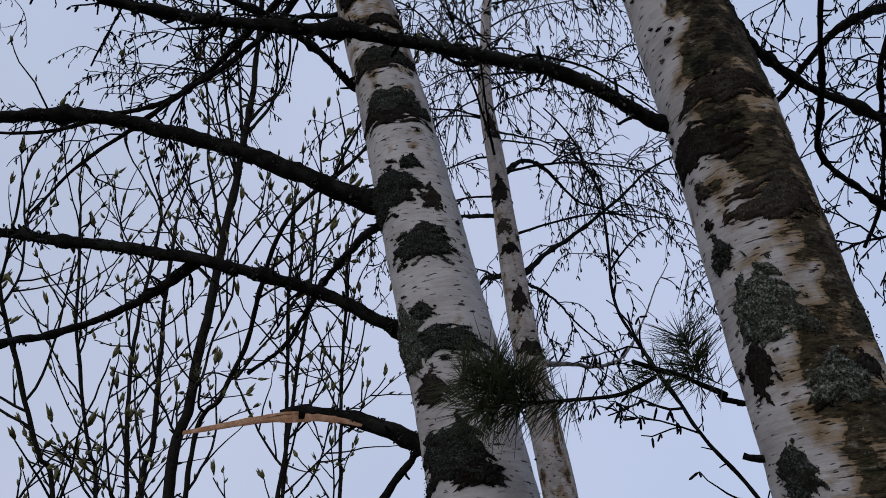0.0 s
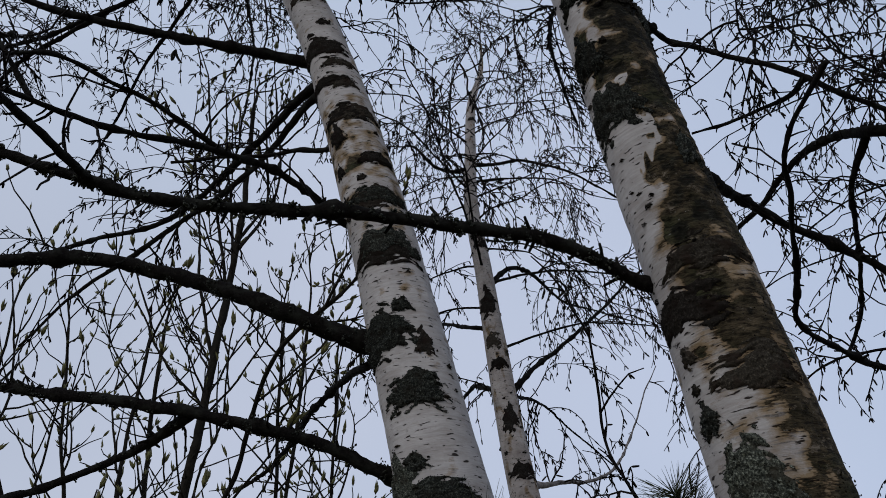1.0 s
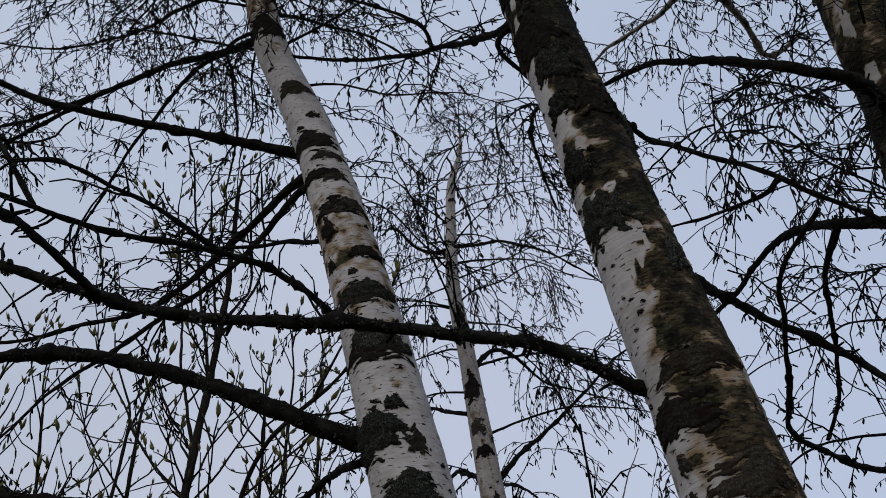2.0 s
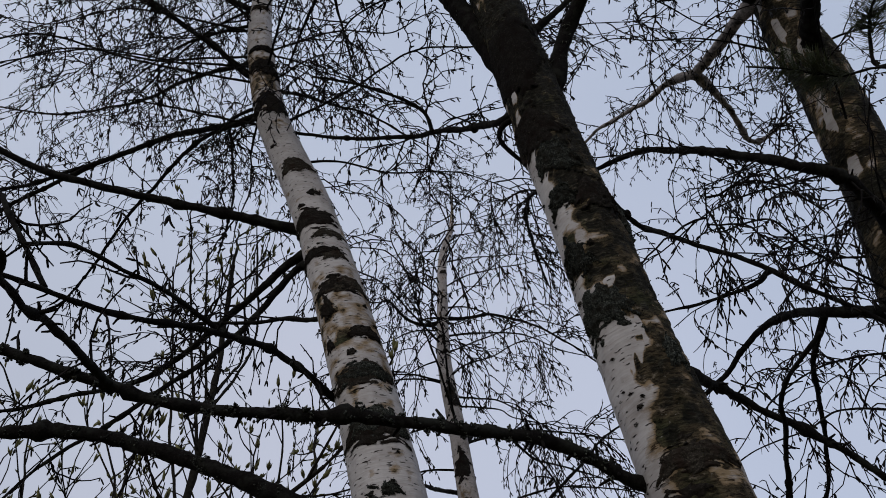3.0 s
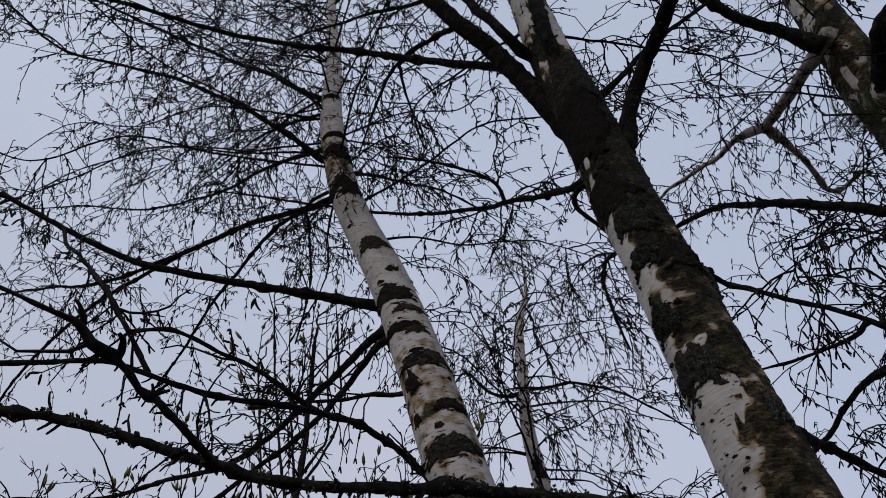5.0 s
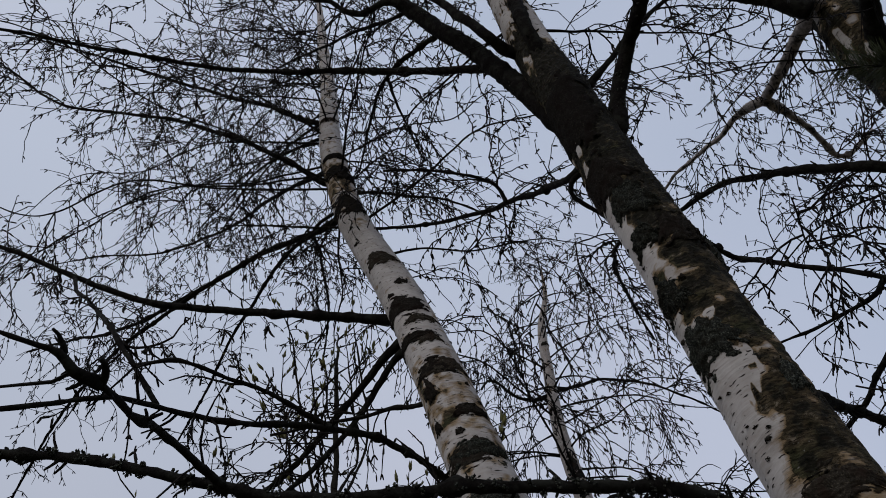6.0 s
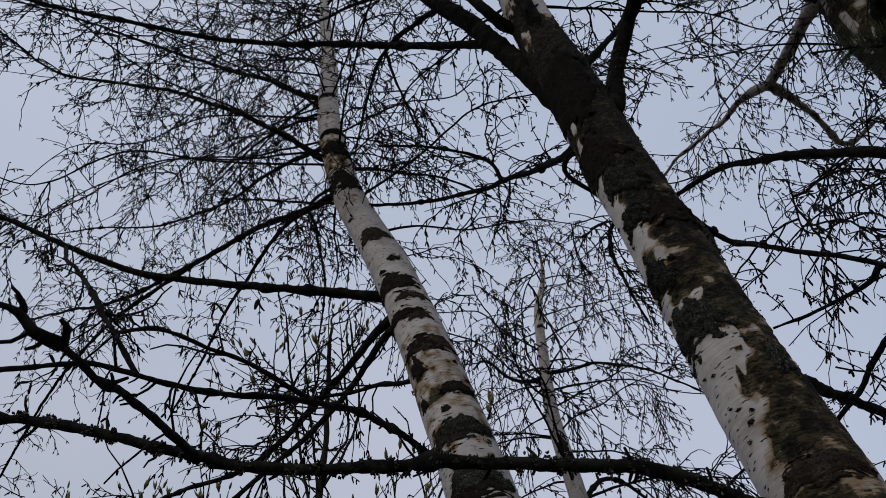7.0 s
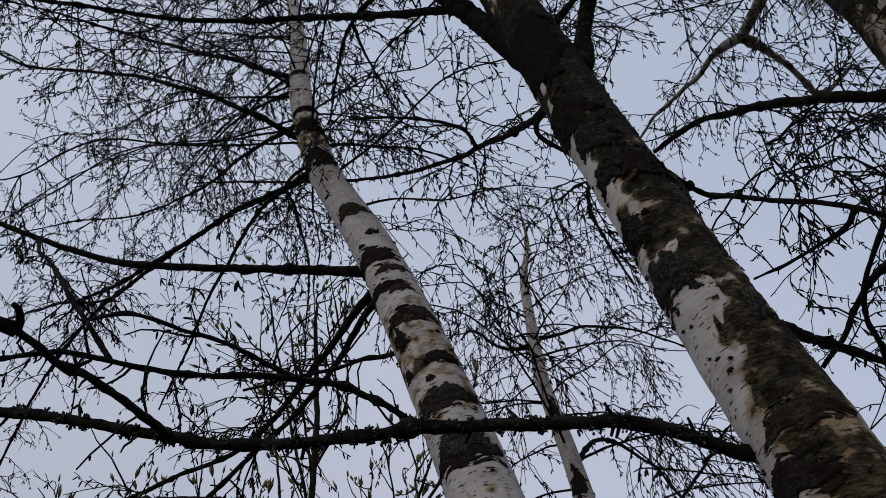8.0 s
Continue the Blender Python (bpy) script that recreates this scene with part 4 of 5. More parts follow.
limb(birch_right, [(0.521, 1.070, 3.359), (0.859, 1.464, 3.379), (0.942, 1.435, 3.274), (1.027, 1.393, 3.174), (1.102, 1.349, 3.067), (1.187, 1.330, 2.960), (1.298, 1.338, 2.879), (1.419, 1.347, 2.771), (1.540, 1.355, 2.642), (1.661, 1.364, 2.494), (1.782, 1.373, 2.326)], 0.01008, 0.0049, seed=36, twigs=9, reach=0.26, droop=0.5, level=1, thin=0.0023, bud=0.016)
limb(birch_right, [(1.140, 1.340, 3.019), (1.144, 1.447, 3.058), (1.094, 1.508, 3.079), (1.065, 1.579, 3.112), (1.029, 1.647, 3.142), (0.972, 1.698, 3.172)], 0.0075, 0.004, seed=37, twigs=9, reach=0.26, droop=0.5, level=1, thin=0.0023, bud=0.016)
limb(birch_right, [(0.578, 1.129, 2.592), (0.717, 1.204, 2.612), (0.802, 1.317, 2.661), (0.896, 1.426, 2.701), (1.008, 1.521, 2.706), (1.130, 1.545, 2.629), (1.238, 1.541, 2.525), (1.346, 1.537, 2.401), (1.454, 1.533, 2.257), (1.562, 1.529, 2.093), (1.670, 1.525, 1.909)], 0.01344, 0.00686, seed=38, twigs=9, reach=0.26, droop=0.5, level=1, thin=0.0023, bud=0.016)
limb(birch_mossy, [(1.931, 1.754, 3.129), (1.614, 1.745, 3.149), (1.586, 1.856, 3.244), (1.574, 1.981, 3.322), (1.566, 2.118, 3.377), (1.554, 2.264, 3.398), (1.495, 2.392, 3.359), (1.399, 2.495, 3.312)], 0.0238, 0.00896, seed=39, twigs=10, reach=0.25, thin=0.0026, bud=0.018, sides=14)
limb(birch_mossy, [(1.785, 1.931, 2.050), (1.418, 1.599, 2.207), (1.133, 1.400, 2.182), (0.970, 1.305, 2.177), (0.871, 1.226, 2.175), (0.777, 1.142, 2.172), (0.695, 1.050, 2.170), (0.649, 0.933, 2.181), (0.602, 0.816, 2.185), (0.552, 0.701, 2.186), (0.508, 0.583, 2.183), (0.498, 0.458, 2.175)], 0.011, 0.00264, seed=40, twigs=6, reach=0.07, level=0, bud=0.008, thin=0.0013, rough=0.3, spurs=26)
limb(birch_mossy, [(1.600, 1.802, 3.198), (1.587, 1.971, 3.109), (1.649, 2.141, 3.034), (1.702, 2.311, 2.952), (1.742, 2.482, 2.867), (1.733, 2.658, 2.783)], 0.01008, 0.007, seed=41, twigs=11, reach=0.32, droop=0.6, level=1, thin=0.0028, bud=0.019)
limb(birch_mossy, [(1.972, 1.704, 3.362), (1.597, 1.359, 3.382), (1.411, 1.340, 3.476), (1.295, 1.420, 3.629), (1.214, 1.529, 3.791), (1.116, 1.647, 3.934), (0.977, 1.785, 4.002)], 0.028, 0.00896, seed=42, twigs=15, reach=0.35, droop=0.5, level=1, sides=14)
limb(birch_mossy, [(1.785, 1.279, 4.564), (1.772, 1.392, 4.610), (1.763, 1.501, 4.653), (1.746, 1.620, 4.693), (1.725, 1.741, 4.730), (1.705, 1.856, 4.767)], 0.034, 0.024, seed=43, mat=grey_limb_mat, sides=14, rough=0.14)
limb(birch_mossy, [(1.740, 1.316, 4.530), (1.667, 1.299, 4.605), (1.592, 1.288, 4.673), (1.513, 1.279, 4.739), (1.453, 1.266, 4.794), (1.367, 1.228, 4.871), (1.277, 1.169, 4.955), (1.184, 1.107, 5.035)], 0.029, 0.018, seed=71, sides=14, twigs=9, reach=0.3, droop=0.9)
limb(birch_mossy, [(1.705, 1.856, 4.767), (1.649, 1.921, 4.829), (1.603, 2.000, 4.874), (1.562, 2.100, 4.900), (1.507, 2.187, 4.939), (1.458, 2.270, 4.976), (1.370, 2.374, 5.010), (1.295, 2.498, 5.020)], 0.019, 0.006, seed=44, mat=grey_limb_mat, twigs=27, reach=0.35, level=1, rough=0.25)
limb(birch_mossy, [(1.705, 1.856, 4.767), (1.791, 1.915, 4.736), (1.878, 1.986, 4.693), (1.943, 2.056, 4.661), (1.997, 2.126, 4.634), (2.044, 2.177, 4.625), (2.119, 2.190, 4.626), (2.191, 2.166, 4.657), (2.266, 2.125, 4.697)], 0.021, 0.009, seed=45, mat=grey_limb_mat, twigs=27, reach=0.35, level=1, rough=0.28)
limb(birch_slender, [(0.349, 2.423, 2.336), (0.400, 2.464, 2.356), (0.523, 2.661, 2.415), (0.656, 2.854, 2.459), (0.802, 3.016, 2.551), (0.930, 3.137, 2.712), (1.048, 3.221, 2.901), (1.197, 3.327, 3.119)], 0.01008, 0.00196, seed=46, mat=grey_limb_mat, twigs=10, reach=0.25, level=1)
limb(birch_slender, [(0.355, 2.568, 2.744), (0.392, 2.600, 2.764), (0.520, 2.675, 2.886), (0.646, 2.762, 3.003), (0.768, 2.846, 3.125), (0.900, 2.907, 3.250), (1.043, 2.932, 3.375), (1.155, 2.952, 3.453), (1.267, 2.971, 3.511)], 0.0112, 0.00392, seed=47, twigs=7, reach=0.36, droop=1.4, level=1, first=0.25)
limb(birch_slender, [(0.373, 2.786, 3.363), (0.411, 2.825, 3.383), (0.523, 2.970, 3.540), (0.651, 3.159, 3.615), (0.765, 3.374, 3.635), (0.905, 3.571, 3.647), (1.097, 3.719, 3.665), (1.334, 3.902, 3.667)], 0.0112, 0.00392, seed=48, twigs=7, reach=0.36, droop=1.4, level=1, first=0.25)
limb(birch_slender, [(0.430, 3.102, 4.301), (0.439, 3.118, 4.321), (0.573, 3.179, 4.365), (0.716, 3.208, 4.408), (0.861, 3.228, 4.367), (1.002, 3.245, 4.314), (1.133, 3.304, 4.262), (1.262, 3.362, 4.191), (1.390, 3.420, 4.100)], 0.01008, 0.00392, seed=49, twigs=7, reach=0.36, droop=1.4, level=1, first=0.25)
limb(birch_slender, [(0.424, 3.084, 4.248), (0.401, 3.084, 4.268), (0.328, 3.105, 4.281), (0.257, 3.087, 4.293), (0.207, 3.029, 4.289), (0.174, 2.959, 4.281), (0.148, 2.887, 4.267), (0.123, 2.818, 4.234), (0.098, 2.748, 4.180), (0.073, 2.679, 4.107), (0.048, 2.609, 4.013)], 0.01008, 0.00392, seed=50, twigs=7, reach=0.36, droop=1.4, level=1, first=0.25)
limb(birch_slender, [(0.363, 2.685, 3.073), (0.313, 2.706, 3.093), (0.268, 2.806, 3.161), (0.239, 2.912, 3.229), (0.211, 3.018, 3.297), (0.175, 3.123, 3.362), (0.115, 3.224, 3.416)], 0.00896, 0.007, seed=51, twigs=7, reach=0.36, droop=1.4, level=1, first=0.25)
limb(birch_slender, [(0.355, 2.575, 2.762), (0.331, 2.624, 2.782), (0.326, 2.776, 2.856), (0.319, 2.928, 2.931), (0.309, 3.081, 3.004), (0.289, 3.238, 3.065), (0.245, 3.399, 3.087)], 0.0112, 0.0084, seed=52, twigs=7, reach=0.36, droop=1.4, level=1, first=0.25)
limb(birch_slender, [(0.355, 2.571, 2.751), (0.396, 2.659, 2.771), (0.478, 2.914, 2.857), (0.569, 3.170, 2.932), (0.664, 3.430, 2.980), (0.795, 3.675, 2.962), (0.987, 3.776, 2.796)], 0.00672, 0.0042, seed=53, twigs=7, reach=0.36, droop=1.4, level=1, first=0.25)
limb(birch_slender, [(0.680, 3.53, 5.70), (0.72, 3.62, 5.98), (0.75, 3.70, 6.25)], 0.007, 0.0022, seed=72, twigs=24, reach=0.34, droop=0.9)
broken_limb = limb(birch_left, [(0.104, 1.601, 1.875), (0.020, 1.610, 1.895), (-0.031, 1.599, 1.918), (-0.084, 1.589, 1.939), (-0.137, 1.579, 1.958), (-0.192, 1.573, 1.970), (-0.249, 1.569, 1.980)], 0.0175, 0.0143, seed=54, rough=0.25, grip=40, sides=16)
limb(birch_left, [(0.031, 1.625, 2.473), (-0.073, 1.704, 2.493), (-0.188, 1.986, 2.582), (-0.311, 2.275, 2.629), (-0.430, 2.569, 2.649), (-0.570, 2.853, 2.654), (-0.765, 3.102, 2.657)], 0.011, 0.0077, seed=55, twigs=6, reach=0.12, level=0, rough=0.25, spurs=20)
limb(birch_left, [(0.105, 1.600, 1.865), (-0.004, 1.609, 1.885), (-0.026, 1.618, 1.869), (-0.047, 1.627, 1.853), (-0.067, 1.637, 1.835), (-0.085, 1.648, 1.816), (-0.101, 1.660, 1.795)], 0.009, 0.0077, seed=56, rough=0.25, spurs=14)
limb(birch_right, [(0.657, 1.239, 1.720), (0.547, 1.250, 1.740), (0.540, 1.250, 1.741), (0.534, 1.249, 1.742), (0.527, 1.249, 1.743), (0.521, 1.249, 1.743), (0.514, 1.248, 1.744)], 0.006, 0.0055, seed=57, rough=0.2, spurs=0)
limb(birch_left, [(-0.353, 1.285, 2.877), (-0.441, 1.214, 2.916), (-0.476, 1.115, 2.895), (-0.537, 1.028, 2.884), (-0.613, 0.952, 2.893), (-0.715, 0.933, 2.883)], 0.00672, 0.0042, seed=58, twigs=14, reach=0.14, level=0, rough=0.3, spurs=26)
limb(birch_left, [(-1.386, 1.488, 4.038), (-1.250, 1.373, 3.780), (-1.095, 1.236, 3.534), (-0.945, 1.098, 3.286), (-0.797, 0.964, 3.034), (-0.672, 0.984, 2.803)], 0.00672, 0.0056, seed=59, twigs=10, reach=0.2, level=1)
limb(birch_left, [(-1.320, 2.326, 4.846), (-1.746, 2.450, 4.691), (-2.064, 2.710, 4.763), (-2.378, 2.982, 4.796), (-2.681, 3.266, 4.772), (-2.969, 3.559, 4.702)], 0.01008, 0.007, seed=60, twigs=14, reach=0.3, level=1)
limb(birch_left, [(-0.445, 1.846, 5.444), (-0.517, 1.847, 5.464), (-0.681, 1.901, 5.418), (-0.833, 1.972, 5.357), (-0.968, 2.061, 5.281), (-1.099, 2.153, 5.202), (-1.225, 2.249, 5.120)], 0.00784, 0.0028, seed=61, twigs=13, reach=0.4, level=1)
limb(birch_right, [(0.516, 1.064, 3.422), (0.429, 1.098, 3.442), (0.404, 1.118, 3.425), (0.406, 1.140, 3.404), (0.430, 1.159, 3.384), (0.456, 1.175, 3.366), (0.481, 1.193, 3.347)], 0.00896, 0.0056, seed=62, twigs=9, reach=0.2, level=1)
limb(birch_right, [(0.529, 1.077, 3.232), (0.529, 1.167, 3.252), (0.583, 1.438, 3.511), (0.629, 1.717, 3.764), (0.701, 2.018, 3.979), (0.806, 2.350, 4.126), (0.944, 2.699, 4.162)], 0.00896, 0.0056, seed=63, twigs=10, reach=0.25, level=1, spurs=30)


# ---- fine upper boughs of the birches ----
def crown(tree, stem, z0, z1, count, length, seed, lean=(0, 0), twigs=34, reach=0.4, rise=0.5, droop=0.45, flat=1.0, first=0.12):
    """Slender boughs all round the upper stem, arching out and hanging at their tips."""
    rng = np.random.default_rng(seed)
    for i in range(count):
        z = z0 + (z1 - z0) * (i + rng.uniform(0, 0.8)) / count
        a = i * 2.4 + rng.uniform(-0.5, 0.5)
        x, y, r = stem.centre(z)
        out = np.array([math.cos(a) + lean[0], flat * math.sin(a) + lean[1], 0])
        out = out / (np.linalg.norm(out) + 1e-6)
        size = length * rng.uniform(0.6, 1.25) * (1.15 - 0.6 * (z - z0) / (z1 - z0 + 1e-6))
        p0 = np.array([x, y, z])
        pts = [p0]
        up = rise * rng.uniform(0.5, 1.3)
        for k in range(1, 6):
            f = k / 5
            pts.append(p0 + out * size * f + np.array([0, 0, size * (up * f - 0.75 * up * f * f - 0.12 * f * f)]) + rng.normal(0, 0.035 * size, 3) * f)
        limb(tree, [tuple(p) for p in pts], 0.0058 * (0.6 + 0.4 * size / length), 0.0018, twigs=twigs, reach=reach, droop=droop, level=1, sides=6, rough=0.1, seed=seed * 50 + i, name="bough", first=first)


crown(birch_left, birch_left_stem, 4.4, 7.9, 19, 1.25, 3, twigs=12)
crown(birch_left, birch_left_stem, 5.0, 7.7, 13, 1.3, 12, lean=(-0.45, -0.5), twigs=13, droop=0.7)
crown(birch_left, birch_left_stem, 4.5, 6.6, 6, 1.9, 4, lean=(-1.6, -0.1), twigs=7)
crown(birch_right, birch_right_stem, 4.1, 6.0, 11, 1.1, 5, twigs=15)
crown(birch_slender, birch_slender_stem, 3.3, 5.78, 25, 1.05, 7, twigs=12, reach=0.38, droop=0.9, flat=0.7, first=0.12)
crown(birch_slender, birch_slender_stem, 2.9, 4.3, 7, 1.15, 8, lean=(0.3, 0.15), twigs=8, reach=0.4, droop=1.0, flat=0.6, first=0.15)
crown(birch_mossy, birch_mossy_stem, 3.5, 6.2, 17, 1.2, 9, lean=(-0.3, 0.2), twigs=13)
crown(birch_mossy, birch_mossy_stem, 2.3, 4.0, 15, 1.2, 10, lean=(-0.5, 0.6), twigs=13, droop=0.9)
crown(birch_left, birch_left_stem, 4.6, 6.9, 9, 2.1, 14, lean=(-1.8, -0.4), twigs=11)
crown(birch_left, birch_left_stem, 4.1, 5.3, 5, 0.95, 11, lean=(1.3, 0.5), twigs=12, reach=0.48, droop=1.0)


# ---- torn stub on the broken branch ----
def splinter(parent, ctrl, w0, w1, seed, mat=wood_mat, label="torn orange-brown bare wood"):
    """Torn pale wood: a flat tapering blade with a ragged, ridged section."""
    p = spline(ctrl, 0.006)
    t, u, w = frames_along(p)
    k, sides, verts, faces = len(p), 12, [], []
    for i in range(k):
        f = i / (k - 1)
        wide = (w0 + (w1 - w0) * f ** 0.7) * (1 + 0.18 * noise.noise((f * 9, seed, 0)))
        thick = wide * (0.42 - 0.2 * f)
        for j in range(sides):
            a = 2 * math.pi * j / sides
            ridge = 1 + 0.28 * noise.noise((j * 1.9, f * 3.0, seed))
            verts.append(p[i] + u[i] * math.cos(a) * thick * ridge + w[i] * math.sin(a) * wide * ridge)
    for i in range(k - 1):
        for j in range(sides):
            z = (j + 1) % sides
            faces.append((i * sides + j, i * sides + z, (i + 1) * sides + z, (i + 1) * sides + j))
    faces.append(tuple(range(sides - 1, -1, -1)))
    faces.append(tuple((k - 1) * sides + j for j in range(sides)))
    ob = link_mesh("splinter", verts, faces, mat, label=label, smooth=False)
    ob.parent = parent
    return ob


splinter(broken_limb, [(-0.225, 1.572, 1.973), (-0.30, 1.585, 1.977), (-0.37, 1.60, 1.978), (-0.44, 1.608, 1.975), (-0.505, 1.615, 1.972)], 0.017, 0.005, 2)
splinter(broken_limb, [(-0.225, 1.568, 1.982), (-0.27, 1.575, 1.984), (-0.32, 1.585, 1.981)], 0.009, 0.002, 5)
splinter(broken_limb, [(-0.120, 1.570, 1.940), (-0.165, 1.562, 1.953), (-0.235, 1.558, 1.966)], 0.003, 0.010, 8)
splinter(broken_limb, [(-0.225, 1.570, 1.985), (-0.262, 1.574, 1.990), (-0.292, 1.580, 1.989)], 0.013, 0.003, 9, limb_mat, "torn dark bark edge")


# ---- budding shrub ----
def shoot(tree, leaves, start, way, length, radius, rng, level):
    """An upright shoot: buds bursting into small leaf clusters at the nodes and at the tip."""
    n = max(5, int(length / 0.045))
    step = length / n
    p, d = np.array(start, float), unit(np.asarray(way, float))
    pts, ways = [p], [d]
    for _ in range(n):
        d = unit(d + rng.normal(0, 0.11, 3) + np.array([0, 0, 0.06]))
        p = p + d * step
        pts.append(p)
        ways.append(d)
    tree.tube(pts, np.linspace(radius, radius * 0.5, n + 1), 4)
    for i in range(1, n + 1):
        side = unit(np.cross(ways[i], rng.normal(0, 1, 3)))
        if level > 0 and i < n and rng.random() < 0.36:
            shoot(tree, leaves, pts[i], ways[i] * 0.7 + side * 1.0 + np.array([0, 0, 0.1]), length * rng.uniform(0.25, 0.55), radius * 0.7, rng, level - 1)
        if rng.random() < (0.30 if i < n else 1.0):
            c = pts[i] + side * radius
            big = rng.uniform(0.024, 0.042) if i < n else (rng.uniform(0.058, 0.085) if level else rng.uniform(0.036, 0.060))
            for _ in range(3 if i < n else 6):
                leaves.spindle(c, ways[i] + side * 0.3 + rng.normal(0, 0.17, 3) + np.array([0, 0, 0.45]), big * rng.uniform(0.45, 1.1), big * 0.1, 0.5, 4)


def shrub_stem(shrub, ctrl, r0, r1, seed, per_metre, length, z_from):
    ob = limb(shrub, ctrl, r0, r1, mat=shrub_mat, sides=10, rough=0.08, seed=seed, name="stem", first=0.0)
    rng = np.random.default_rng(seed)
    p = spline(ctrl, 0.02)
    p = p[p[:, 2] > z_from]
    t = frames_along(p)[0]
    wood, leaves = Bunch(), Bunch()
    for _ in range(int(0.5 * per_metre * len(p) * 0.02) + 2):
        i = rng.integers(0, len(p))
        side = unit(np.cross(t[i], rng.normal(0, 1, 3)))
        shoot(wood, leaves, p[i], t[i] * 0.8 + side * 1.0 + np.array([0, 0, 0.1]), length * rng.uniform(0.6, 1.6), 0.0052, rng, 1)
    shoot(wood, leaves, p[-1], t[-1], length, r1 * 0.8, rng, 1)
    wood.link("shoot_spray", shrub_mat, ob, "thin upright brown shoots")
    leaves.link("leaf_bud_spray", leaf_mat, ob, "bursting olive-green leaf buds")
    return ob


sallow = root("sallow_shrub", (-1.0, 3.2, 0), "many-stemmed shrub with bursting olive-green leaf buds", "shrub")
FOOT = [(-1.02, 3.15, -0.05), (-1.0, 3.05, 1.0)]
shrub_stem(sallow, FOOT + [(-0.911, 2.696, 2.075), (-0.844, 2.617, 2.365), (-0.789, 2.570, 2.663), (-0.744, 2.563, 2.967), (-0.701, 2.564, 3.271), (-0.664, 2.548, 3.576)] + [(-0.65, 2.58, 3.95), (-0.63, 2.55, 4.3)], 0.033, 0.010, 301, 11, 0.5, 1.9)
shrub_stem(sallow, [(-1.15, 3.35, -0.05), (-1.25, 3.5, 1.2)] + [(-1.363, 3.589, 2.282), (-1.323, 3.542, 2.489), (-1.304, 3.506, 2.701), (-1.292, 3.475, 2.915), (-1.280, 3.430, 3.126), (-1.256, 3.375, 3.333)] + [(-1.25, 3.38, 3.6)], 0.026, 0.009, 302, 12, 0.45, 1.9)
shrub_stem(sallow, [(-0.95, 3.3, -0.05), (-0.75, 3.4, 1.2)] + [(-0.653, 3.300, 2.165), (-0.631, 3.231, 2.320), (-0.612, 3.163, 2.477), (-0.596, 3.094, 2.633), (-0.577, 3.014, 2.783), (-0.557, 2.922, 2.926)] + [(-0.55, 2.95, 3.3)], 0.013, 0.0065, 303, 13, 0.4, 1.8)
shrub_stem(sallow, [(-0.9, 3.35, -0.05), (-0.55, 3.5, 1.2)] + [(-0.447, 3.515, 2.188), (-0.430, 3.460, 2.350), (-0.414, 3.411, 2.515), (-0.400, 3.366, 2.681), (-0.383, 3.310, 2.844), (-0.362, 3.243, 3.002)] + [(-0.34, 3.2, 3.3)], 0.013, 0.0065, 304, 13, 0.4, 1.8)
shrub_stem(sallow, [(-1.2, 3.3, -0.05), (-1.4, 3.4, 1.2)] + [(-1.496, 3.424, 2.263), (-1.512, 3.349, 2.451), (-1.540, 3.281, 2.641), (-1.565, 3.220, 2.833), (-1.573, 3.160, 3.027), (-1.566, 3.098, 3.221)] + [(-1.58, 3.05, 3.5)], 0.014, 0.0065, 305, 13, 0.45, 1.9)
shrub_stem(sallow, [(-1.1, 3.05, -0.05), (-1.22, 2.85, 1.2)] + [(-1.305, 2.685, 2.108), (-1.335, 2.613, 2.239), (-1.364, 2.542, 2.370), (-1.391, 2.470, 2.502), (-1.411, 2.398, 2.635), (-1.426, 2.325, 2.768)] + [(-1.46, 2.25, 3.0)], 0.014, 0.0065, 306, 13, 0.42, 1.8)
shrub_stem(sallow, [(-0.98, 3.1, -0.05), (-0.92, 2.9, 1.3)] + [(-0.824, 2.634, 2.210), (-0.690, 2.496, 2.355), (-0.567, 2.340, 2.489), (-0.475, 2.151, 2.606), (-0.357, 1.975, 2.717), (-0.166, 1.899, 2.835)], 0.014, 0.0065, 307, 9, 0.4, 2.0)
shrub_stem(sallow, [(-1.15, 3.1, -0.05), (-1.3, 2.9, 1.2), (-1.42, 2.7, 1.9), (-1.7, 2.5, 2.6), (-1.95, 2.4, 3.1)], 0.014, 0.0065, 309, 13, 0.42, 1.7)
shrub_stem(sallow, [(-1.05, 3.15, -0.05), (-1.12, 3.0, 1.2), (-1.1, 2.85, 1.9), (-1.12, 2.75, 2.6), (-1.05, 2.7, 3.2)], 0.014, 0.0065, 310, 12, 0.42, 1.8)
shrub_stem(sallow, [(-1.0, 3.15, -0.05), (-0.8, 3.1, 1.2), (-0.62, 3.0, 2.0), (-0.5, 2.9, 2.7), (-0.42, 2.85, 3.3)], 0.013, 0.0065, 311, 9, 0.4, 1.9)

# slim leaders that rise out of the tallest stem
shrub_stem(sallow, [(-0.701, 2.564, 3.25), (-0.74, 2.53, 3.55), (-0.775, 2.489, 3.914), (-0.787, 2.345, 4.30)], 0.0075, 0.0045, 312, 3, 0.22, 3.4)
shrub_stem(sallow, [(-0.69, 2.56, 3.35), (-0.70, 2.58, 3.60), (-0.72, 2.592, 3.806), (-0.731, 2.468, 4.20)], 0.0070, 0.0042, 313, 3, 0.20, 3.5)
shrub_stem(sallow, [(-0.664, 2.548, 3.55), (-0.60, 2.60, 3.70), (-0.56, 2.631, 3.84), (-0.56, 2.51, 4.22)], 0.0065, 0.0042, 314, 3, 0.20, 3.6)
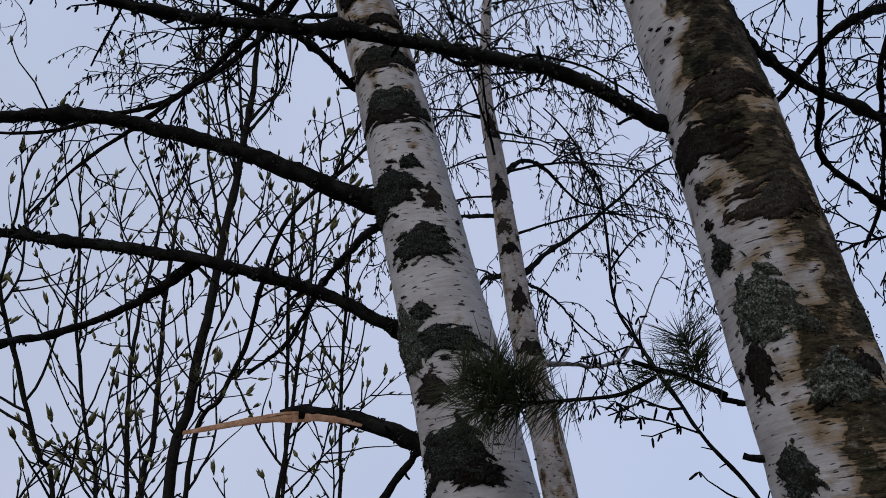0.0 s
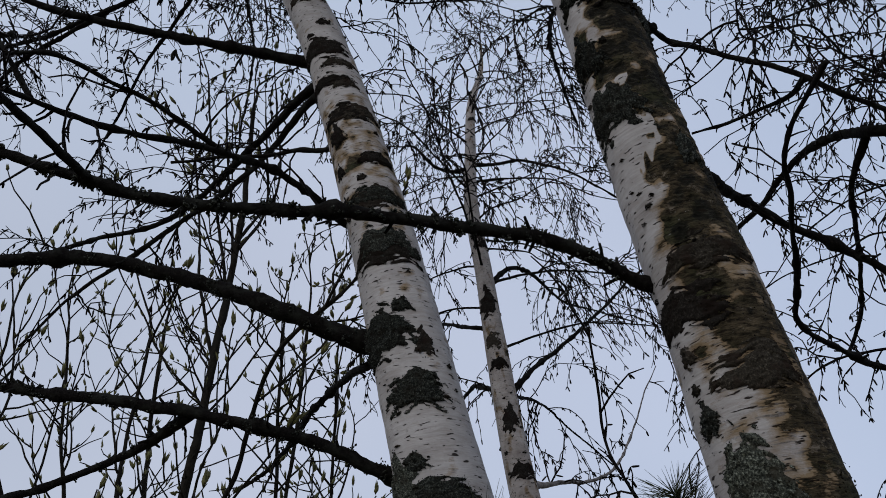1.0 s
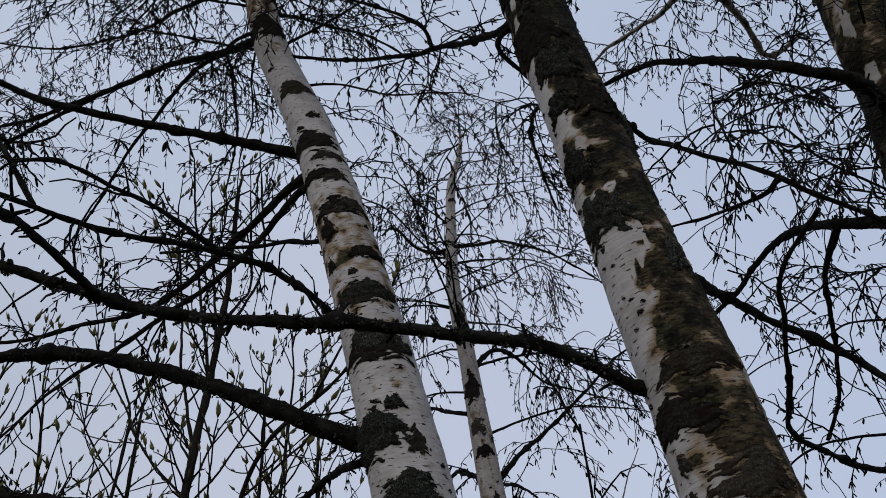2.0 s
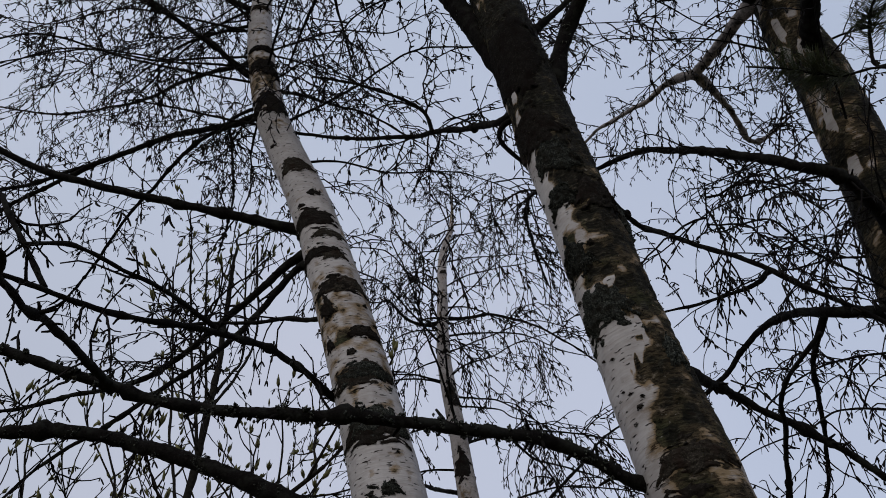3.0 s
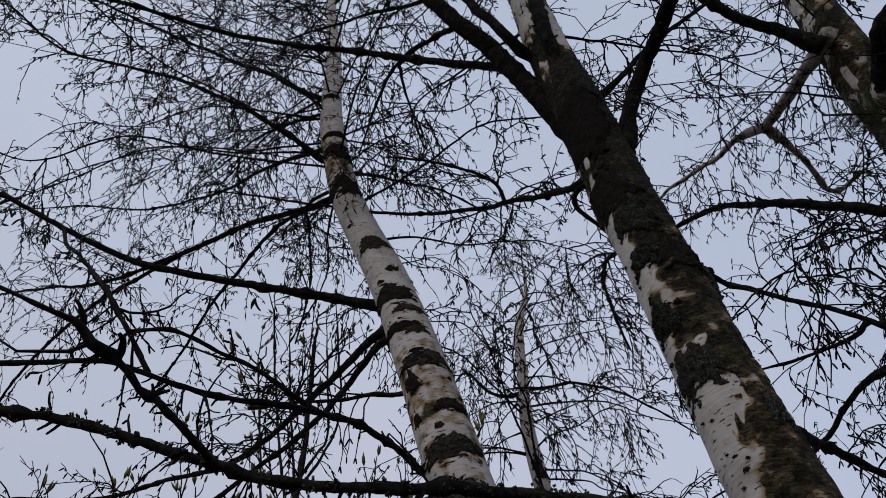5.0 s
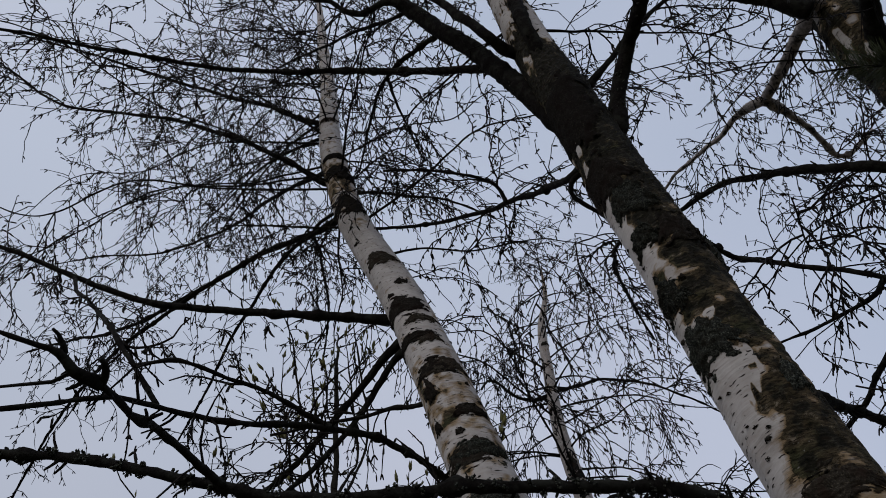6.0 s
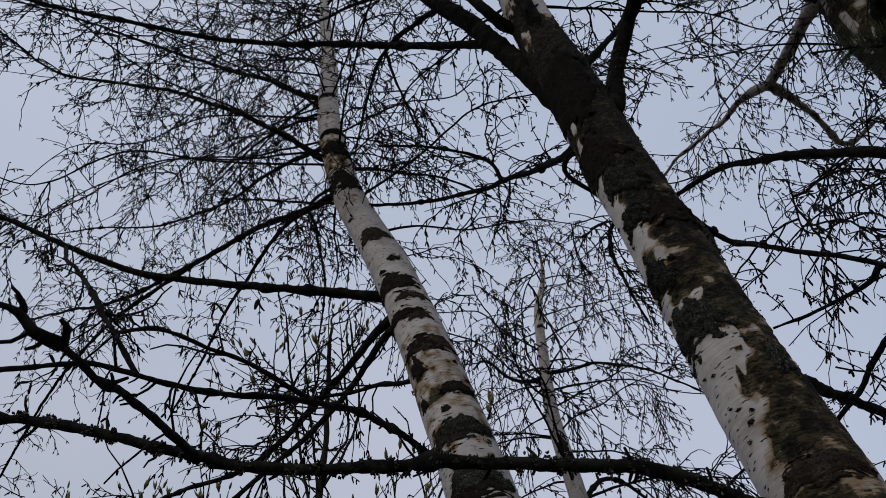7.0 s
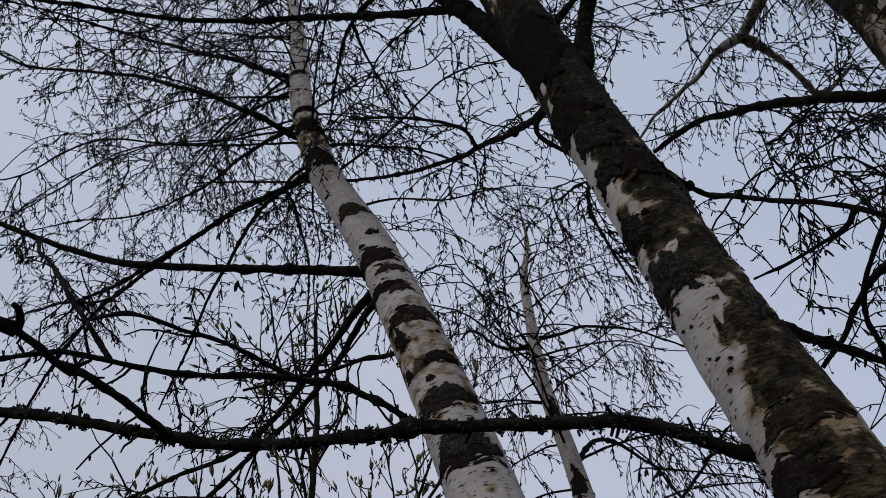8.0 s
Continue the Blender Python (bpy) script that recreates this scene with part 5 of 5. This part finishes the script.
shrub_stem(sallow, [(-0.664, 2.548, 3.50), (-0.57, 2.58, 3.68), (-0.503, 2.573, 3.893), (-0.497, 2.435, 4.30)], 0.0065, 0.0042, 315, 3, 0.22, 3.6)
shrub_stem(sallow, [(-0.74, 2.563, 2.98), (-0.82, 2.58, 3.35), (-0.859, 2.597, 3.745), (-0.883, 2.483, 4.15)], 0.0070, 0.0042, 316, 3, 0.22, 3.2)

# ---- pine with long-needled sprays, a bare sapling ----
def needles(parent, ctrl, density, length, seed, from_share=0.0):
    """Paired stiff needles all round a spray, leaning towards its tip."""
    rng = np.random.default_rng(seed)
    p = spline(ctrl, 0.004)
    p = p[int(len(p) * from_share):]
    t = frames_along(p)[0]
    tuft = Bunch()
    for _ in range(int(density * 0.55)):
        f = rng.uniform(0, 1) ** 0.7
        i = min(len(p) - 1, int(f * len(p)))
        side = unit(np.cross(t[i], rng.normal(0, 1, 3)))
        way = unit(t[i] * rng.uniform(0.1, 1.0) + side + np.array([0, 0, 0.1]))
        for _ in range(2):
            w = unit(way + rng.normal(0, 0.09, 3))
            l = length * rng.uniform(0.7, 1.1)
            bend = rng.normal(0, 0.05, 3)
            q = [p[i], p[i] + w * l * 0.5 + bend * l * 0.3, p[i] + w * l + bend * l]
            tuft.tube(q, [0.00085, 0.0008, 0.0003], 3)
    return tuft.link("needle_tuft", needle_mat, parent, "stiff dark green pine needles")


pine = root("pine_tree", (4.7, 1.5, 0), "pine reaching in with dark long-needled sprays", "pine tree")
limb(pine, [(4.7, 1.5, -0.1), (4.7, 1.5, 2.0), (4.72, 1.5, 4.2), (4.75, 1.5, 6.5)], 0.10, 0.05, sides=20, rough=0.12, seed=401, name="trunk", first=0.0)
low = limb(pine, [(4.7, 1.5, 1.50), (2.6, 1.95, 1.70), (1.3, 1.78, 1.84)] + [(0.643, 1.488, 1.891), (0.594, 1.456, 1.904), (0.544, 1.424, 1.915), (0.496, 1.391, 1.928), (0.445, 1.360, 1.934), (0.395, 1.328, 1.942)], 0.016, 0.0045, sides=10, rough=0.2, seed=402, first=0.0)
needles(low, [(0.545, 1.415, 1.925), (0.53, 1.40, 1.945), (0.515, 1.385, 1.985), (0.51, 1.38, 2.0)], 180, 0.086, 403)
needles(low, [(0.60, 1.43, 1.905), (0.54, 1.40, 1.92), (0.47, 1.375, 1.925)], 80, 0.075, 404)
needles(low, [(0.52, 1.40, 1.92), (0.47, 1.37, 1.93), (0.43, 1.35, 1.935)], 70, 0.065, 412)
side_spray = limb(pine, [(0.444, 1.381, 1.927), (0.381, 1.374, 1.902), (0.314, 1.359, 1.891), (0.248, 1.342, 1.884), (0.183, 1.320, 1.882), (0.125, 1.287, 1.901)] + [(0.085, 1.27, 1.92)], 0.0042, 0.003, sides=8, rough=0.2, seed=405, first=0.0)
needles(side_spray, [(0.444, 1.381, 1.927), (0.381, 1.374, 1.902), (0.314, 1.359, 1.891), (0.248, 1.342, 1.884), (0.183, 1.320, 1.882), (0.125, 1.287, 1.901)] + [(0.085, 1.27, 1.92)], 330, 0.092, 406, 0.4)
needles(side_spray, [(0.20, 1.32, 1.88), (0.16, 1.30, 1.905), (0.135, 1.285, 1.95)], 200, 0.092, 407)
needles(side_spray, [(0.21, 1.33, 1.88), (0.19, 1.31, 1.90), (0.185, 1.295, 1.93)], 150, 0.09, 413)
needles(side_spray, [(0.19, 1.32, 1.88), (0.14, 1.29, 1.875), (0.10, 1.27, 1.86)], 200, 0.092, 414)
needles(side_spray, [(0.445, 1.374, 1.924), (0.40, 1.37, 1.905), (0.37, 1.365, 1.90)], 44, 0.05, 408)
high = limb(pine, [(4.71, 1.5, 3.1), (3.2, 1.1, 3.06), (2.0, 0.80, 3.05), (1.45, 0.70, 3.07), (1.221, 0.714, 3.092), (1.183, 0.733, 3.106), (1.149, 0.756, 3.119), (1.097, 0.768, 3.152), (1.043, 0.776, 3.187), (0.964, 0.794, 3.229)], 0.013, 0.0026, sides=10, rough=0.2, seed=409, first=0.0)
needles(high, [(1.149, 0.756, 3.119), (1.12, 0.765, 3.14), (1.097, 0.768, 3.152)], 150, 0.075, 440)
needles(high, [(1.125, 0.762, 3.135), (1.08, 0.77, 3.162), (1.043, 0.776, 3.187)], 150, 0.08, 441)
needles(high, [(1.08, 0.77, 3.162), (1.02, 0.78, 3.20), (0.99, 0.788, 3.215)], 60, 0.07, 442)
needles(high, [(1.17, 0.74, 3.11), (1.14, 0.77, 3.135), (1.12, 0.80, 3.15)], 90, 0.07, 443)
upper_spray = limb(pine, [(1.30, 0.703, 3.082), (1.306, 0.79, 3.20), (1.312, 0.76, 3.27), (1.307, 0.698, 3.313), (1.313, 0.648, 3.336)], 0.007, 0.003, sides=8, rough=0.2, seed=444, first=0.0)
needles(upper_spray, [(1.309, 0.77, 3.24), (1.312, 0.745, 3.28), (1.305, 0.71, 3.305)], 110, 0.075, 445)
needles(upper_spray, [(1.312, 0.76, 3.27), (1.307, 0.698, 3.313), (1.313, 0.648, 3.336)], 160, 0.075, 446)


sapling = root("sapling", (1.0, 1.75, 0), "thin bare dark sapling behind the leaning birch", "sapling")
limb(sapling, [(1.05, 1.85, -0.05), (0.9, 1.7, 0.9), (0.72, 1.55, 1.5)] + [(0.642, 1.570, 1.728), (0.582, 1.580, 1.839), (0.534, 1.597, 1.953), (0.492, 1.613, 2.070), (0.458, 1.614, 2.190), (0.464, 1.592, 2.313)] + [(0.46, 1.53, 2.45)], 0.009, 0.0028, twigs=7, reach=0.2, droop=-0.1, level=1, sides=8, seed=420, name="stem", first=0.5)


# ---- hanging catkins, each one its own piece ----
def catkin_mesh(length, width):
    """A worm-like catkin that hangs from its top, with a beaded surface."""
    b = Bunch()
    n = 12
    z = np.linspace(0, -length, n)
    p = np.stack([0.10 * length * np.sin(z / length * 2.6), 0.05 * length * np.sin(z / length * 4.0), z], 1)
    r = width * np.sin(np.linspace(0.35, math.pi - 0.25, n)) ** 0.5 * (1 + 0.12 * np.cos(np.arange(n) * math.pi))
    b.tube(p, r, 7)
    m = bpy.data.meshes.new("catkin")
    m.from_pydata([tuple(v) for v in np.vstack(b.v)], [], b.f)
    m.materials.append(bud_mat)
    m.polygons.foreach_set("use_smooth", [True] * len(m.polygons))
    return m


CATKIN_SHAPES = [catkin_mesh(0.05, 0.0042), catkin_mesh(0.062, 0.0045), catkin_mesh(0.04, 0.0038)]


def hang_catkins(parent, ctrl, count, seed, below=0.10):
    """Pairs of catkins on short stalks under a branch."""
    rng = np.random.default_rng(seed)
    p = spline(ctrl, 0.02)
    stalks = Bunch()
    for _ in range(count):
        q = p[rng.integers(len(p) // 6, len(p))] + np.array([0, 0, -0.01])
        tip = q + np.array([rng.normal(0, 0.04), rng.normal(0, 0.04), -rng.uniform(0.03, below)])
        stalks.tube([q, (q + tip) / 2 + rng.normal(0, 0.008, 3), tip], [0.0016, 0.0013, 0.001], 4)
        for k in range(rng.integers(1, 4)):
            ob = new("catkin", CATKIN_SHAPES[rng.integers(0, 3)])
            ob.parent = parent
            ob.location = tip
            ob.rotation_euler = (rng.normal(0, 0.4), rng.normal(0, 0.4), rng.uniform(0, 6.28))
    stalk = stalks.link("catkin_stalk", twig_mat, parent)
    stalk.location = (0, 0, 0)


hang_catkins(branch_ld, [(-0.255, 1.777, 3.742), (-0.544, 1.719, 3.802), (-0.833, 1.655, 3.857), (-1.120, 1.590, 3.914), (-1.377, 1.492, 4.033), (-1.625, 1.384, 4.164)], 11, 501)
hang_catkins(branch_lg, [(-0.562, 1.933, 4.630), (-0.623, 2.256, 4.867), (-0.687, 2.592, 5.083), (-0.754, 2.952, 5.256), (-0.863, 3.329, 5.354), (-0.998, 3.706, 5.419)], 7, 502, 0.06)
hang_catkins(branch_lf, [(-0.509, 1.876, 4.552), (-0.751, 2.060, 4.624), (-0.966, 2.284, 4.629), (-1.184, 2.503, 4.583), (-1.379, 2.744, 4.558), (-1.572, 2.988, 4.590)], 8, 503)
hang_catkins(branch_le, [(-0.489, 1.915, 4.609), (-0.853, 2.107, 4.773), (-1.252, 2.294, 4.830), (-1.645, 2.479, 4.921), (-2.018, 2.663, 5.079), (-2.391, 2.816, 5.269)], 7, 504)
